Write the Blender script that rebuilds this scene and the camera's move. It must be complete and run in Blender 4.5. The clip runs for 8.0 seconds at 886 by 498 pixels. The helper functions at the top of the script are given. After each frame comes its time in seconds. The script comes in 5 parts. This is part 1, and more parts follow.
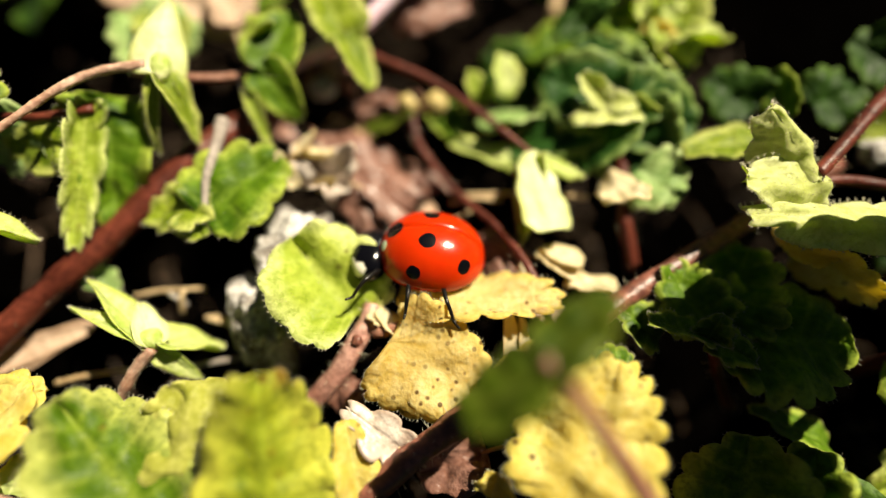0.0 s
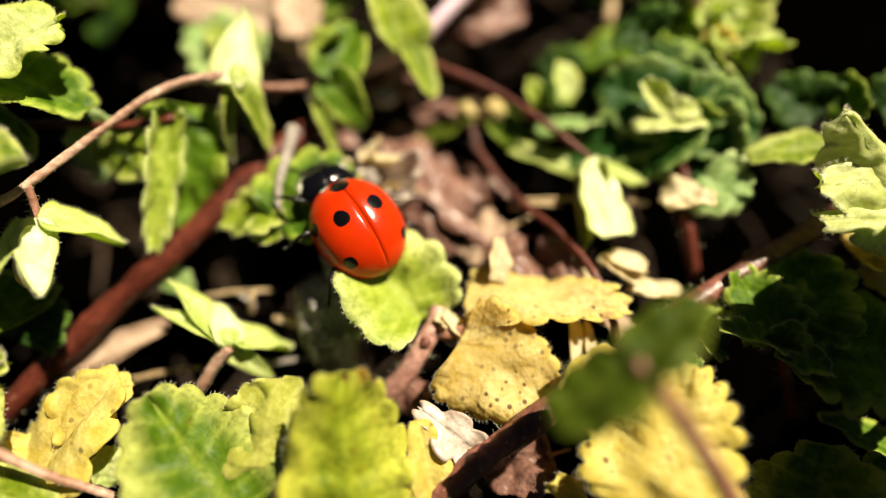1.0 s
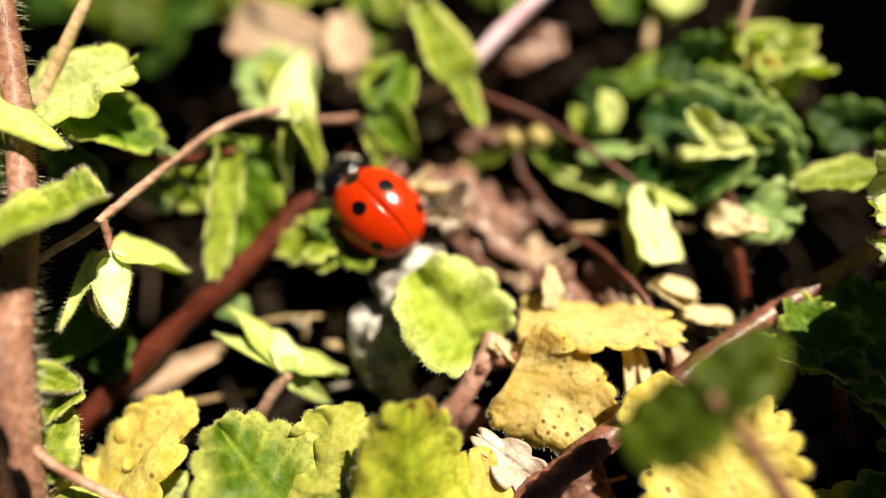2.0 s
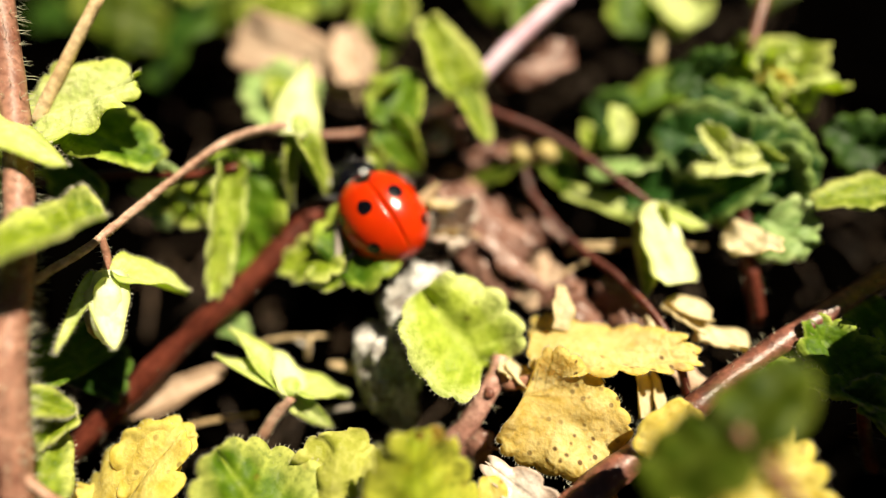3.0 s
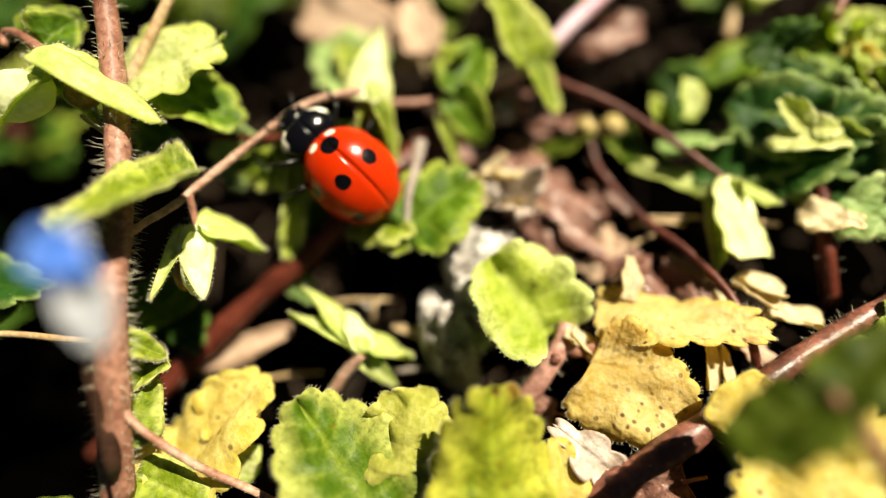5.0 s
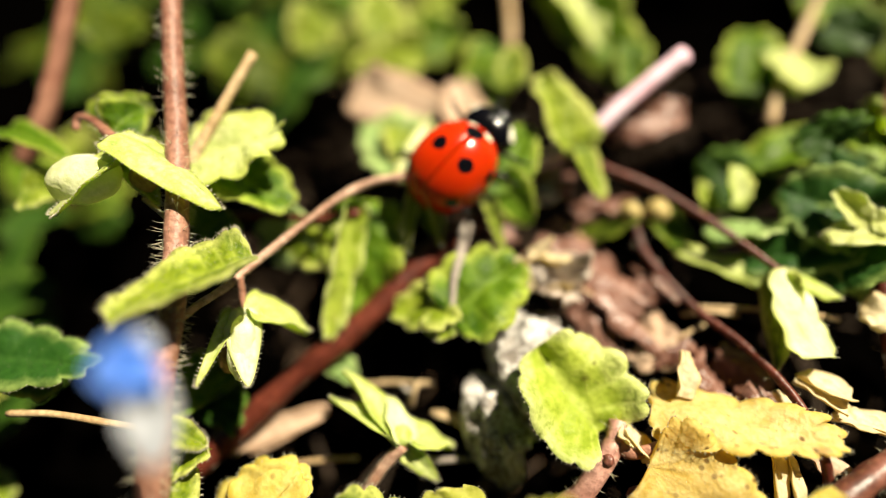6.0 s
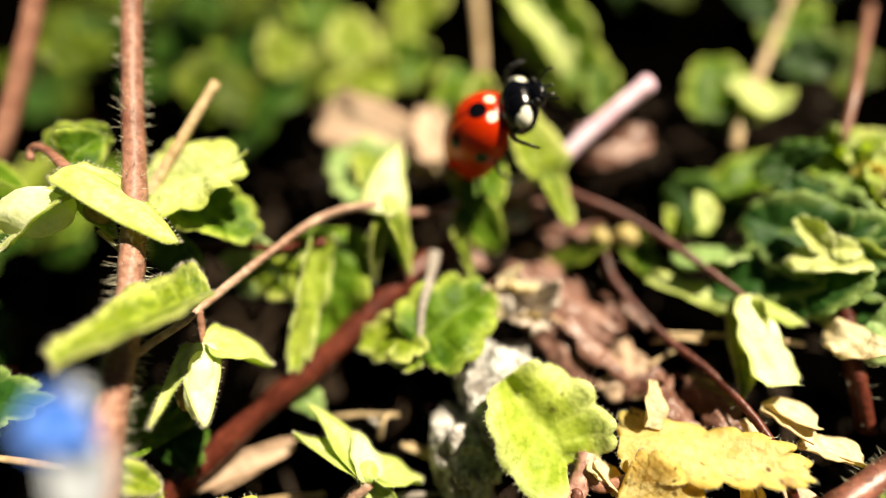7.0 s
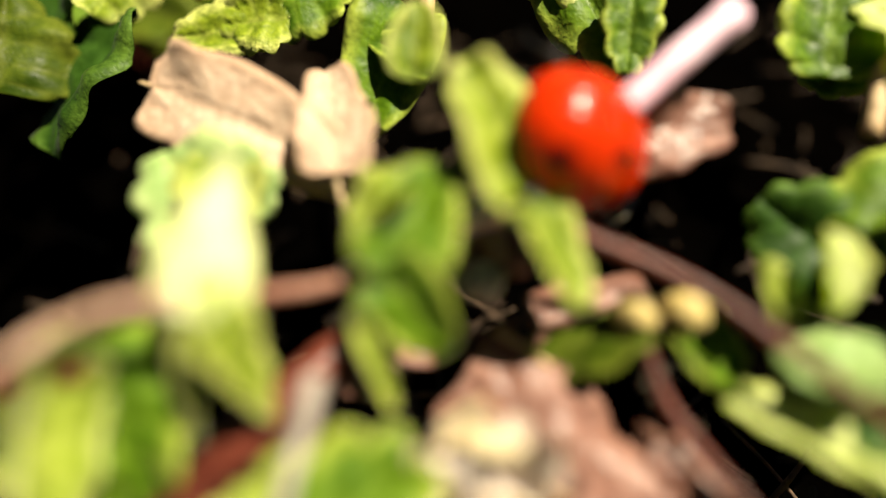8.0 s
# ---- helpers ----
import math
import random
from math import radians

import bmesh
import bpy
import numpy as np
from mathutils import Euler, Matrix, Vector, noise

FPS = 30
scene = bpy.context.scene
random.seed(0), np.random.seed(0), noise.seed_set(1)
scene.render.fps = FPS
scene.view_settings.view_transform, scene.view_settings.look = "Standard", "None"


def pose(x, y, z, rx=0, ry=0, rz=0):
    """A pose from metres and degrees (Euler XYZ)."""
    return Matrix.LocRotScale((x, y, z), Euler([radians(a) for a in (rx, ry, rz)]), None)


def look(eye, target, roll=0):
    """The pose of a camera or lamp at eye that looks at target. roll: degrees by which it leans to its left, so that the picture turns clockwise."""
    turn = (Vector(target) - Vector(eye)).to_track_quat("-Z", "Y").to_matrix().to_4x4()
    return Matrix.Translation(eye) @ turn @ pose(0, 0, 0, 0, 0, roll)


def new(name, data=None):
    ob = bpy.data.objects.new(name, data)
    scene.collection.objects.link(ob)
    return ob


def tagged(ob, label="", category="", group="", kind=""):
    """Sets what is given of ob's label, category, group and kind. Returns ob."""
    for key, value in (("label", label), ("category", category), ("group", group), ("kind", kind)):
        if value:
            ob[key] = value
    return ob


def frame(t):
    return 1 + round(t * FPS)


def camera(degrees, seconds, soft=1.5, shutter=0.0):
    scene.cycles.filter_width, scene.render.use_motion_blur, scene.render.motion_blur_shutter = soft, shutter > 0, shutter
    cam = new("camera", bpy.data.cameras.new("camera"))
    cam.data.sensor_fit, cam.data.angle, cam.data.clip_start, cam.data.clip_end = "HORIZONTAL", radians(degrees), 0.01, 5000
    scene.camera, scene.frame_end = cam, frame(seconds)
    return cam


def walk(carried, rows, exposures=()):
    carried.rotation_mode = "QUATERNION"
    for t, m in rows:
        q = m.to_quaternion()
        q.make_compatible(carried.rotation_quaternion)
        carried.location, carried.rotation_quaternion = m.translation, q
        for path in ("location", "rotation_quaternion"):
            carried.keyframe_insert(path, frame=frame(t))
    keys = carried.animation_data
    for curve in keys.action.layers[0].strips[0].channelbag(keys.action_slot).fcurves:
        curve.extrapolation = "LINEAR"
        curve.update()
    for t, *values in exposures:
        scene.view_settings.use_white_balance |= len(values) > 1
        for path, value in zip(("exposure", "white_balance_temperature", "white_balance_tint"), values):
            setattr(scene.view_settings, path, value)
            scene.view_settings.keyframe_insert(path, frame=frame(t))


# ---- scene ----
MM = 0.001
cam = camera(86.0, 8.0, soft=1.05)
cam.data.dof.use_dof = True
cam.data.dof.focus_distance = 21.2 * MM
cam.data.dof.aperture_fstop = 8.0
walk(cam, [
    (0.0, pose(0.00 * MM, 0.00 * MM, 27.00 * MM, 28.00, -0.00, -0.00)),
    (0.5, pose(-0.67 * MM, 0.00 * MM, 27.34 * MM, 27.84, 0.90, 0.70)),
    (1.0, pose(-2.31 * MM, -0.31 * MM, 27.41 * MM, 28.71, 1.85, 1.41)),
    (1.5, pose(-3.64 * MM, -0.07 * MM, 28.04 * MM, 29.15, 2.94, 1.81)),
    (2.0, pose(-4.36 * MM, 0.07 * MM, 28.37 * MM, 30.17, 3.23, 1.86)),
    (3.5, pose(-5.21 * MM, 1.01 * MM, 27.95 * MM, 31.43, 3.37, 2.37)),
    (4.0, pose(-5.89 * MM, 1.02 * MM, 27.86 * MM, 30.16, 4.13, 2.98)),
    (4.5, pose(-5.84 * MM, 0.30 * MM, 26.82 * MM, 28.82, 3.13, 3.17)),
    (5.0, pose(-6.86 * MM, -0.42 * MM, 27.98 * MM, 30.02, 4.96, 5.18)),
    (5.2, pose(-8.54 * MM, -0.26 * MM, 29.28 * MM, 31.68, 6.26, 6.57)),
    (6.3, pose(-8.53 * MM, 1.79 * MM, 28.83 * MM, 36.97, 5.60, 7.53)),
    (6.5, pose(-8.02 * MM, 2.08 * MM, 28.85 * MM, 37.37, 5.22, 6.71)),
    (7.0, pose(-7.64 * MM, 2.07 * MM, 29.10 * MM, 37.56, 4.66, 6.11)),
    (7.5, pose(-7.87 * MM, 8.49 * MM, 24.70 * MM, 34.11, 3.77, 5.01)),
    (8.0, pose(-6.49 * MM, 14.11 * MM, 20.96 * MM, 31.49, 5.16, 4.51)),
], exposures=((0.0, 1.2), (3.5, 1.27), (5.0, 1.27), (6.5, 1.38), (7.5, 1.46), (8.0, 1.52)))

# ---- light ----
SUN_EL, SUN_AZ = 57.0, 56.0  # degrees above the ground; turned from straight ahead to the right
world = bpy.data.worlds.new("sky")
scene.world = world
world.use_nodes = True
sky = world.node_tree.nodes.new("ShaderNodeTexSky")
sky.sky_type, sky.sun_disc = "NISHITA", False
sky.sun_elevation, sky.sun_rotation = radians(SUN_EL), radians(SUN_AZ)
back = world.node_tree.nodes["Background"]
world.node_tree.links.new(sky.outputs[0], back.inputs[0])
back.inputs[1].default_value = 0.005
sun = new("sun", bpy.data.lights.new("sun", "SUN"))
sun.data.energy, sun.data.angle, sun.data.color = 5.0, radians(0.5), (1.0, 0.885, 0.665)
_d = Vector((math.sin(radians(SUN_AZ)) * math.cos(radians(SUN_EL)), math.cos(radians(SUN_AZ)) * math.cos(radians(SUN_EL)), math.sin(radians(SUN_EL))))
sun.matrix_world = look(_d, (0, 0, 0))


# ---- materials ----
class Nodes:
    """A small builder for node materials."""

    def __init__(self, name):
        self.mat = bpy.data.materials.new(name)
        self.mat.use_nodes = True
        self.tree = self.mat.node_tree
        self.bsdf = self.tree.nodes["Principled BSDF"]
        self.out = self.tree.nodes["Material Output"]
        self.coord = self.node("ShaderNodeTexCoord").outputs["Object"]

    def node(self, kind, **values):
        n = self.tree.nodes.new(kind)
        for key, value in values.items():
            n.inputs[key].default_value = value
        return n

    def link(self, a, b):
        self.tree.links.new(a, b)

    def noise(self, scale, detail=3.0, rough=0.55, vec=None):
        n = self.node("ShaderNodeTexNoise", Scale=scale, Detail=detail, Roughness=rough)
        self.link(vec or self.coord, n.inputs["Vector"])
        return n.outputs["Fac"]

    def ramp(self, fac, *stops):
        n = self.node("ShaderNodeValToRGB")
        el = n.color_ramp.elements
        while len(el) < len(stops):
            el.new(0.5)
        for e, (p, c) in zip(el, stops):
            e.position = p
            e.color = (c, c, c, 1) if isinstance(c, (int, float)) else (*c, 1)
        self.link(fac, n.inputs["Fac"])
        return n.outputs["Color"]

    def mix(self, fac, a, b, mode="MIX"):
        n = self.tree.nodes.new("ShaderNodeMix")
        n.data_type, n.blend_type = "RGBA", mode
        for k, val in ((0, fac), (6, a), (7, b)):
            if isinstance(val, (int, float)):
                n.inputs[k].default_value = val if k == 0 else (val, val, val, 1)
            elif isinstance(val, tuple):
                n.inputs[k].default_value = (*val, 1)
            else:
                self.link(val, n.inputs[k])
        return n.outputs[2]

    def maths(self, op, a, b=0.0):
        n = self.tree.nodes.new("ShaderNodeMath")
        n.operation = op
        for k, val in ((0, a), (1, b)):
            if isinstance(val, (int, float)):
                n.inputs[k].default_value = val
            else:
                self.link(val, n.inputs[k])
        return n.outputs[0]

    def attr(self, name):
        n = self.node("ShaderNodeAttribute")
        n.attribute_name = name
        return n.outputs["Fac"]

    def random(self):
        return self.node("ShaderNodeObjectInfo").outputs["Random"]

    def bump(self, height, depth_mm, strength=1.0):
        n = self.node("ShaderNodeBump", Strength=strength, Distance=depth_mm * MM)
        self.link(height, n.inputs["Height"])
        self.link(n.outputs[0], self.bsdf.inputs["Normal"])
        return n.outputs[0]

    def base(self, col):
        if isinstance(col, tuple):
            self.bsdf.inputs["Base Color"].default_value = (*col, 1)
        else:
            self.link(col, self.bsdf.inputs["Base Color"])

    def set(self, **values):
        for key, value in values.items():
            self.bsdf.inputs[key.replace("_", " ")].default_value = value

    def translucent(self, col, amount):
        t = self.node("ShaderNodeBsdfTranslucent")
        if isinstance(col, tuple):
            t.inputs[0].default_value = (*col, 1)
        else:
            self.link(col, t.inputs[0])
        m = self.node("ShaderNodeMixShader", Fac=amount)
        self.link(self.bsdf.outputs[0], m.inputs[1])
        self.link(t.outputs[0], m.inputs[2])
        self.link(m.outputs[0], self.out.inputs["Surface"])


def leaf_material(name, deep, light, vein, edge, spots=0.0, spot=(0.12, 0.05, 0.015), through_light=0.4, rough=0.56, blotch=None, relief=0.075, rim=0.62, tint=(0.83, 0.95, 0.2), gloss=0.18, patch_from=0.54, dot_scale=1150.0, net_weight=0.3):
    n = Nodes(name)
    big, mid, fine = n.noise(330, 3), n.noise(1100, 3), n.noise(3600, 2)
    col = n.mix(n.ramp(n.maths("ADD", n.maths("MULTIPLY", big, 0.65), n.maths("MULTIPLY", mid, 0.35)), (0.38, 0.0), (0.62, 1.0)), deep, light)
    col = n.mix(n.maths("MULTIPLY", n.random(), 0.3), col, light)
    col = n.mix(n.maths("MULTIPLY", n.attr("vein"), 0.55), col, vein)
    # Margin tint; on green leaves its pale rim also stands for sunlit edges.
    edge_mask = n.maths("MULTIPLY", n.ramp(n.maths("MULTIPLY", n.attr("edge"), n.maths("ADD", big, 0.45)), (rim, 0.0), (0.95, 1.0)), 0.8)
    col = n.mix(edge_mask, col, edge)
    col = n.mix(n.ramp(fine, (0.35, 0.4), (0.55, 0.0)), col, deep)
    net = n.node("ShaderNodeTexVoronoi", Scale=1500.0, Randomness=0.9)
    net.feature = "DISTANCE_TO_EDGE"
    n.link(n.coord, net.inputs["Vector"])
    cells = n.ramp(net.outputs["Distance"], (0.0, 0.0), (0.22, 1.0))
    col = n.mix(n.maths("MULTIPLY", n.maths("SUBTRACT", 1.0, cells), net_weight), col, deep)
    if blotch:
        patch = n.ramp(n.noise(210, 4, 0.6), (patch_from, 0.0), (patch_from + 0.08, 0.85))
        col = n.mix(patch, col, blotch)
    if spots:
        cell = n.node("ShaderNodeTexVoronoi", Scale=dot_scale, Randomness=1.0)
        n.link(n.coord, cell.inputs["Vector"])
        where = n.ramp(n.noise(260, 2), (0.62 - spots * 0.25, 0.0), (0.72 - spots * 0.2, 1.0))
        dots = n.maths("MULTIPLY", n.ramp(cell.outputs["Distance"], (0.16, 1.0), (0.3, 0.0)), where)
        col = n.mix(n.maths("MULTIPLY", dots, 0.85), col, spot)
    n.base(col)
    n.link(n.ramp(mid, (0.3, rough - 0.2), (0.7, rough + 0.08)), n.bsdf.inputs["Roughness"])
    n.bsdf.inputs["Specular IOR Level"].default_value = gloss
    n.set(Sheen_Weight=0.02, Sheen_Roughness=0.4)
    n.bump(n.maths("ADD", n.maths("MULTIPLY", cells, net_weight * 0.7), n.maths("ADD", n.maths("MULTIPLY", mid, 2.2), n.maths("MULTIPLY", fine, 0.9))), relief)
    n.translucent(n.mix(1.0, col, tint, "MULTIPLY"), through_light)
    return n.mat


LIME = leaf_material("leaf_lime", (0.060, 0.120, 0.003), (0.42, 0.51, 0.030), (0.56, 0.62, 0.12), (0.80, 0.80, 0.26), 0.25, (0.16, 0.10, 0.03), 0.42, rim=0.5)
FUZZY = leaf_material("leaf_pale_hairy", (0.40, 0.45, 0.09), (0.84, 0.85, 0.42), (0.76, 0.78, 0.30), (0.90, 0.90, 0.56), through_light=0.45, relief=0.035, net_weight=0.12, rim=0.5)
PALE_LIME = leaf_material("leaf_yellowing", (0.30, 0.32, 0.02), (0.72, 0.70, 0.20), (0.70, 0.68, 0.2), (0.80, 0.76, 0.24), 0.3, (0.2, 0.09, 0.02), 0.5, relief=0.05)
SPRING = leaf_material("leaf_spring_lime", (0.19, 0.28, 0.010), (0.52, 0.60, 0.085), (0.62, 0.68, 0.16), (0.82, 0.84, 0.38), 0.5, (0.10, 0.06, 0.015), 0.42, net_weight=0.14, relief=0.06, rim=0.55, dot_scale=1400.0)
WORN = leaf_material("leaf_lime_worn", (0.09, 0.14, 0.004), (0.46, 0.49, 0.030), (0.42, 0.50, 0.04), (0.74, 0.70, 0.10), 0.6, (0.20, 0.08, 0.012), 0.4, blotch=(0.26, 0.13, 0.02), patch_from=0.55, rim=0.28, relief=0.04, net_weight=0.12)
# Dark centre against light rim: the leaf's shaded middle is put into the colour.
RIMMED = leaf_material("leaf_green_shaded_centre", (0.030, 0.080, 0.002), (0.125, 0.215, 0.006), (0.34, 0.42, 0.05), (0.74, 0.74, 0.20), 0.2, (0.20, 0.08, 0.012), 0.4, rim=0.4, relief=0.045, net_weight=0.12)
GREEN = leaf_material("leaf_green", (0.024, 0.072, 0.002), (0.165, 0.29, 0.008), (0.28, 0.42, 0.04), (0.56, 0.64, 0.10), through_light=0.42, relief=0.05, net_weight=0.18)
OLIVE = leaf_material("leaf_olive", (0.020, 0.042, 0.002), (0.085, 0.12, 0.006), (0.14, 0.16, 0.02), (0.16, 0.19, 0.02), through_light=0.35, gloss=0.1, relief=0.03, net_weight=0.1)
# Leaf green darkened: shade among the background leaves is put into its colour.
DARK = leaf_material("leaf_green_darkened", (0.009, 0.031, 0.002), (0.032, 0.078, 0.006), (0.045, 0.11, 0.012), (0.10, 0.18, 0.02), rough=0.6, through_light=0.25, gloss=0.12, relief=0.05)
# Rosette green: its shade and sunlit pale rims are put into these colours.
COOL = leaf_material("leaf_cool_green_lit_rim", (0.016, 0.062, 0.008), (0.034, 0.110, 0.013), (0.05, 0.13, 0.02), (0.36, 0.48, 0.13), through_light=0.4, rim=0.64, relief=0.05)
BLUEGREEN = leaf_material("leaf_grey_green", (0.16, 0.28, 0.07), (0.42, 0.54, 0.20), (0.42, 0.52, 0.22), (0.54, 0.62, 0.28), through_light=0.3)
YELLOW = leaf_material("leaf_yellow", (0.64, 0.50, 0.055), (0.93, 0.86, 0.36), (0.86, 0.78, 0.30), (0.78, 0.70, 0.16), 0.7, through_light=0.55, tint=(1.0, 0.95, 0.4), relief=0.065, net_weight=0.16, dot_scale=1700.0)
OCHRE = leaf_material("leaf_ochre", (0.66, 0.47, 0.08), (0.94, 0.86, 0.48), (0.86, 0.74, 0.32), (0.84, 0.70, 0.20), 1.0, (0.09, 0.03, 0.008), 0.6, tint=(1.0, 0.95, 0.4), dot_scale=2100.0)
SCORCHED = leaf_material("leaf_yellow_scorched", (0.72, 0.55, 0.12), (0.96, 0.89, 0.54), (0.86, 0.74, 0.36), (0.90, 0.76, 0.20), 0.7, (0.09, 0.03, 0.008), 0.6, blotch=(0.40, 0.22, 0.11), patch_from=0.57, tint=(1.0, 0.95, 0.4), dot_scale=1900.0)
PALE = leaf_material("sepal_pale", (0.40, 0.52, 0.07), (0.92, 0.90, 0.56), (0.84, 0.82, 0.42), (0.62, 0.66, 0.12), through_light=0.5, tint=(0.9, 1.0, 0.35))
IVORY = leaf_material("sepal_ivory", (0.74, 0.78, 0.40), (0.96, 0.95, 0.78), (0.9, 0.9, 0.6), (0.62, 0.68, 0.14), through_light=0.45, tint=(0.95, 1.0, 0.55), relief=0.05)
DEAD = leaf_material("leaf_dead", (0.070, 0.026, 0.018), (0.36, 0.20, 0.155), (0.20, 0.09, 0.06), (0.16, 0.07, 0.045), 0.8, (0.03, 0.014, 0.01), 0.12, 0.42, relief=0.09, tint=(1.0, 0.95, 0.4), gloss=0.35, net_weight=0.05)
TAN = leaf_material("leaf_dry_tan", (0.36, 0.23, 0.15), (0.66, 0.52, 0.40), (0.56, 0.42, 0.3), (0.42, 0.27, 0.17), through_light=0.2, rough=0.7, relief=0.07, tint=(1.0, 0.95, 0.4))
HUSK = leaf_material("leaf_dry_white", (0.30, 0.22, 0.17), (0.86, 0.80, 0.72), (0.7, 0.6, 0.5), (0.36, 0.24, 0.17), through_light=0.15, rough=0.45, relief=0.05, tint=(1.0, 0.95, 0.6), gloss=0.5)
CREAM = leaf_material("petal_cream", (0.62, 0.52, 0.30), (0.84, 0.78, 0.60), (0.8, 0.7, 0.5), (0.66, 0.5, 0.24), through_light=0.35, rough=0.6, tint=(1.0, 0.95, 0.4))
BLUE = leaf_material("petal_blue", (0.05, 0.16, 0.62), (0.14, 0.34, 0.85), (0.05, 0.10, 0.5), (0.3, 0.45, 0.85), through_light=0.35, tint=(1.0, 0.95, 1.0))
WHITE_PETAL = leaf_material("petal_white", (0.42, 0.46, 0.52), (0.68, 0.70, 0.74), (0.5, 0.52, 0.6), (0.6, 0.62, 0.68), through_light=0.4, tint=(1.0, 0.95, 1.0))


def stem_material(name, a, b, rough=0.42):
    n = Nodes(name)
    big, fine = n.noise(420, 4), n.noise(3200, 3)
    col = n.mix(n.ramp(big, (0.32, 0.0), (0.7, 1.0)), a, b)
    col = n.mix(n.ramp(fine, (0.4, 0.5), (0.6, 0.0)), col, tuple(0.5 * x for x in a))
    n.base(col)
    n.set(Roughness=rough)
    n.bsdf.inputs["Specular IOR Level"].default_value = 0.28
    n.bump(n.maths("ADD", fine, big), 0.05)
    return n.mat


# Red-brown darkened to carry the shade on the creeping stems in its colour.
RED_STEM = stem_material("stem_red_brown", (0.045, 0.009, 0.005), (0.15, 0.035, 0.020), 0.4)
FUZZY_STEM = stem_material("stem_fuzzy_pink_brown", (0.26, 0.12, 0.07), (0.62, 0.42, 0.32), 0.5)
PINK_STEM = stem_material("stem_pink", (0.28, 0.12, 0.09), (0.56, 0.34, 0.28))
# Paler copy of the pink stem: its overexposed brightness is put into the colour.
PALE_PINK = stem_material("stem_pale_pink", (0.82, 0.50, 0.62), (0.95, 0.82, 0.95))
BROWN_STEM = stem_material("stem_brown", (0.18, 0.07, 0.045), (0.42, 0.22, 0.15), 0.36)
STRAW = stem_material("straw", (0.38, 0.25, 0.12), (0.62, 0.47, 0.28), 0.6)
TAN_STEM = stem_material("stem_tan_pink", (0.17, 0.065, 0.042), (0.44, 0.24, 0.17), 0.47)
BARK = stem_material("stem_bark_dark", (0.060, 0.020, 0.013), (0.34, 0.13, 0.09), 0.40)
BARK.node_tree.nodes["Principled BSDF"].inputs["Specular IOR Level"].default_value = 0.5
GREY = stem_material("twig_grey", (0.25, 0.21, 0.18), (0.50, 0.45, 0.40), 0.7)
POD = stem_material("pod_brown", (0.24, 0.12, 0.03), (0.46, 0.3, 0.08), 0.5)
BUD = stem_material("bud_yellow", (0.42, 0.32, 0.10), (0.66, 0.52, 0.24), 0.5)
LITTER = stem_material("litter_brown", (0.016, 0.010, 0.006), (0.12, 0.075, 0.045), 0.8)
HAIR = stem_material("plant_hair", (0.48, 0.45, 0.32), (0.66, 0.62, 0.48), 0.4)


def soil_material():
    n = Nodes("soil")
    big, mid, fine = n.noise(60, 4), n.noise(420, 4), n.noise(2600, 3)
    # Soil is near-black: the shade between the leaves is put into its colour.
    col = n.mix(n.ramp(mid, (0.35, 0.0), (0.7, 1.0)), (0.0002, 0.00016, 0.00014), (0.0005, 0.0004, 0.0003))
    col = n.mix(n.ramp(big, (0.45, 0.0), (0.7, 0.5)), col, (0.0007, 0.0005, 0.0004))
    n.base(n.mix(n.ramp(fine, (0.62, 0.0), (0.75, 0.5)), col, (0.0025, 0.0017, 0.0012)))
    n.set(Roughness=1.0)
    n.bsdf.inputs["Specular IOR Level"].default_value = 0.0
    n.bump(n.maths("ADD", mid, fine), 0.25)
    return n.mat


def lichen_material():
    n = Nodes("weathered_grey_lump")
    mid, fine = n.noise(700, 5, 0.7), n.noise(3000, 3)
    col = n.mix(n.ramp(mid, (0.38, 0.0), (0.58, 1.0)), (0.10, 0.085, 0.075), (0.62, 0.60, 0.57))
    n.base(n.mix(n.ramp(fine, (0.4, 0.6), (0.55, 0.0)), col, (0.2, 0.17, 0.14)))
    n.set(Roughness=0.8)
    n.bump(n.maths("ADD", mid, fine), 0.2)
    return n.mat


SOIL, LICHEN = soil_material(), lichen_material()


def spotted(name, ground, ink, spots, soft, rough, coat, pale=()):
    """Ground colour with round marks of another, and ivory ones: spots and pale are (x, y, z, radius) in the body's millimetres."""
    n = Nodes(name)
    wobble = n.node("ShaderNodeTexNoise", Scale=1500.0, Detail=2.0)
    n.link(n.coord, wobble.inputs["Vector"])

    def marks(places):
        mask = None
        for x, y, z, r in places:
            d = n.tree.nodes.new("ShaderNodeVectorMath")
            d.operation = "DISTANCE"
            n.link(n.coord, d.inputs[0])
            d.inputs[1].default_value = (x * MM, y * MM, z * MM)
            rel = n.maths("DIVIDE", d.outputs["Value"], r * MM)
            rel = n.maths("ADD", rel, n.maths("MULTIPLY", n.maths("SUBTRACT", wobble.outputs["Fac"], 0.5), 0.5))
            mask = rel if mask is None else n.maths("MINIMUM", mask, rel)
        return n.ramp(mask, (1.0 - soft, 1.0), (1.0, 0.0))

    big = n.noise(500, 3)
    col = n.mix(n.ramp(big, (0.3, 0.0), (0.75, 1.0)), ground, tuple(min(1, 1.3 * c) for c in ground))
    if pale:
        col = n.mix(marks(pale), col, (0.78, 0.74, 0.58))
    n.base(n.mix(marks(spots), col, ink))
    n.set(Roughness=rough, Coat_Weight=coat, Coat_Roughness=0.08)
    n.bsdf.inputs["Specular IOR Level"].default_value = 0.3
    n.bump(n.noise(4200, 2), 0.006)
    return n.mat


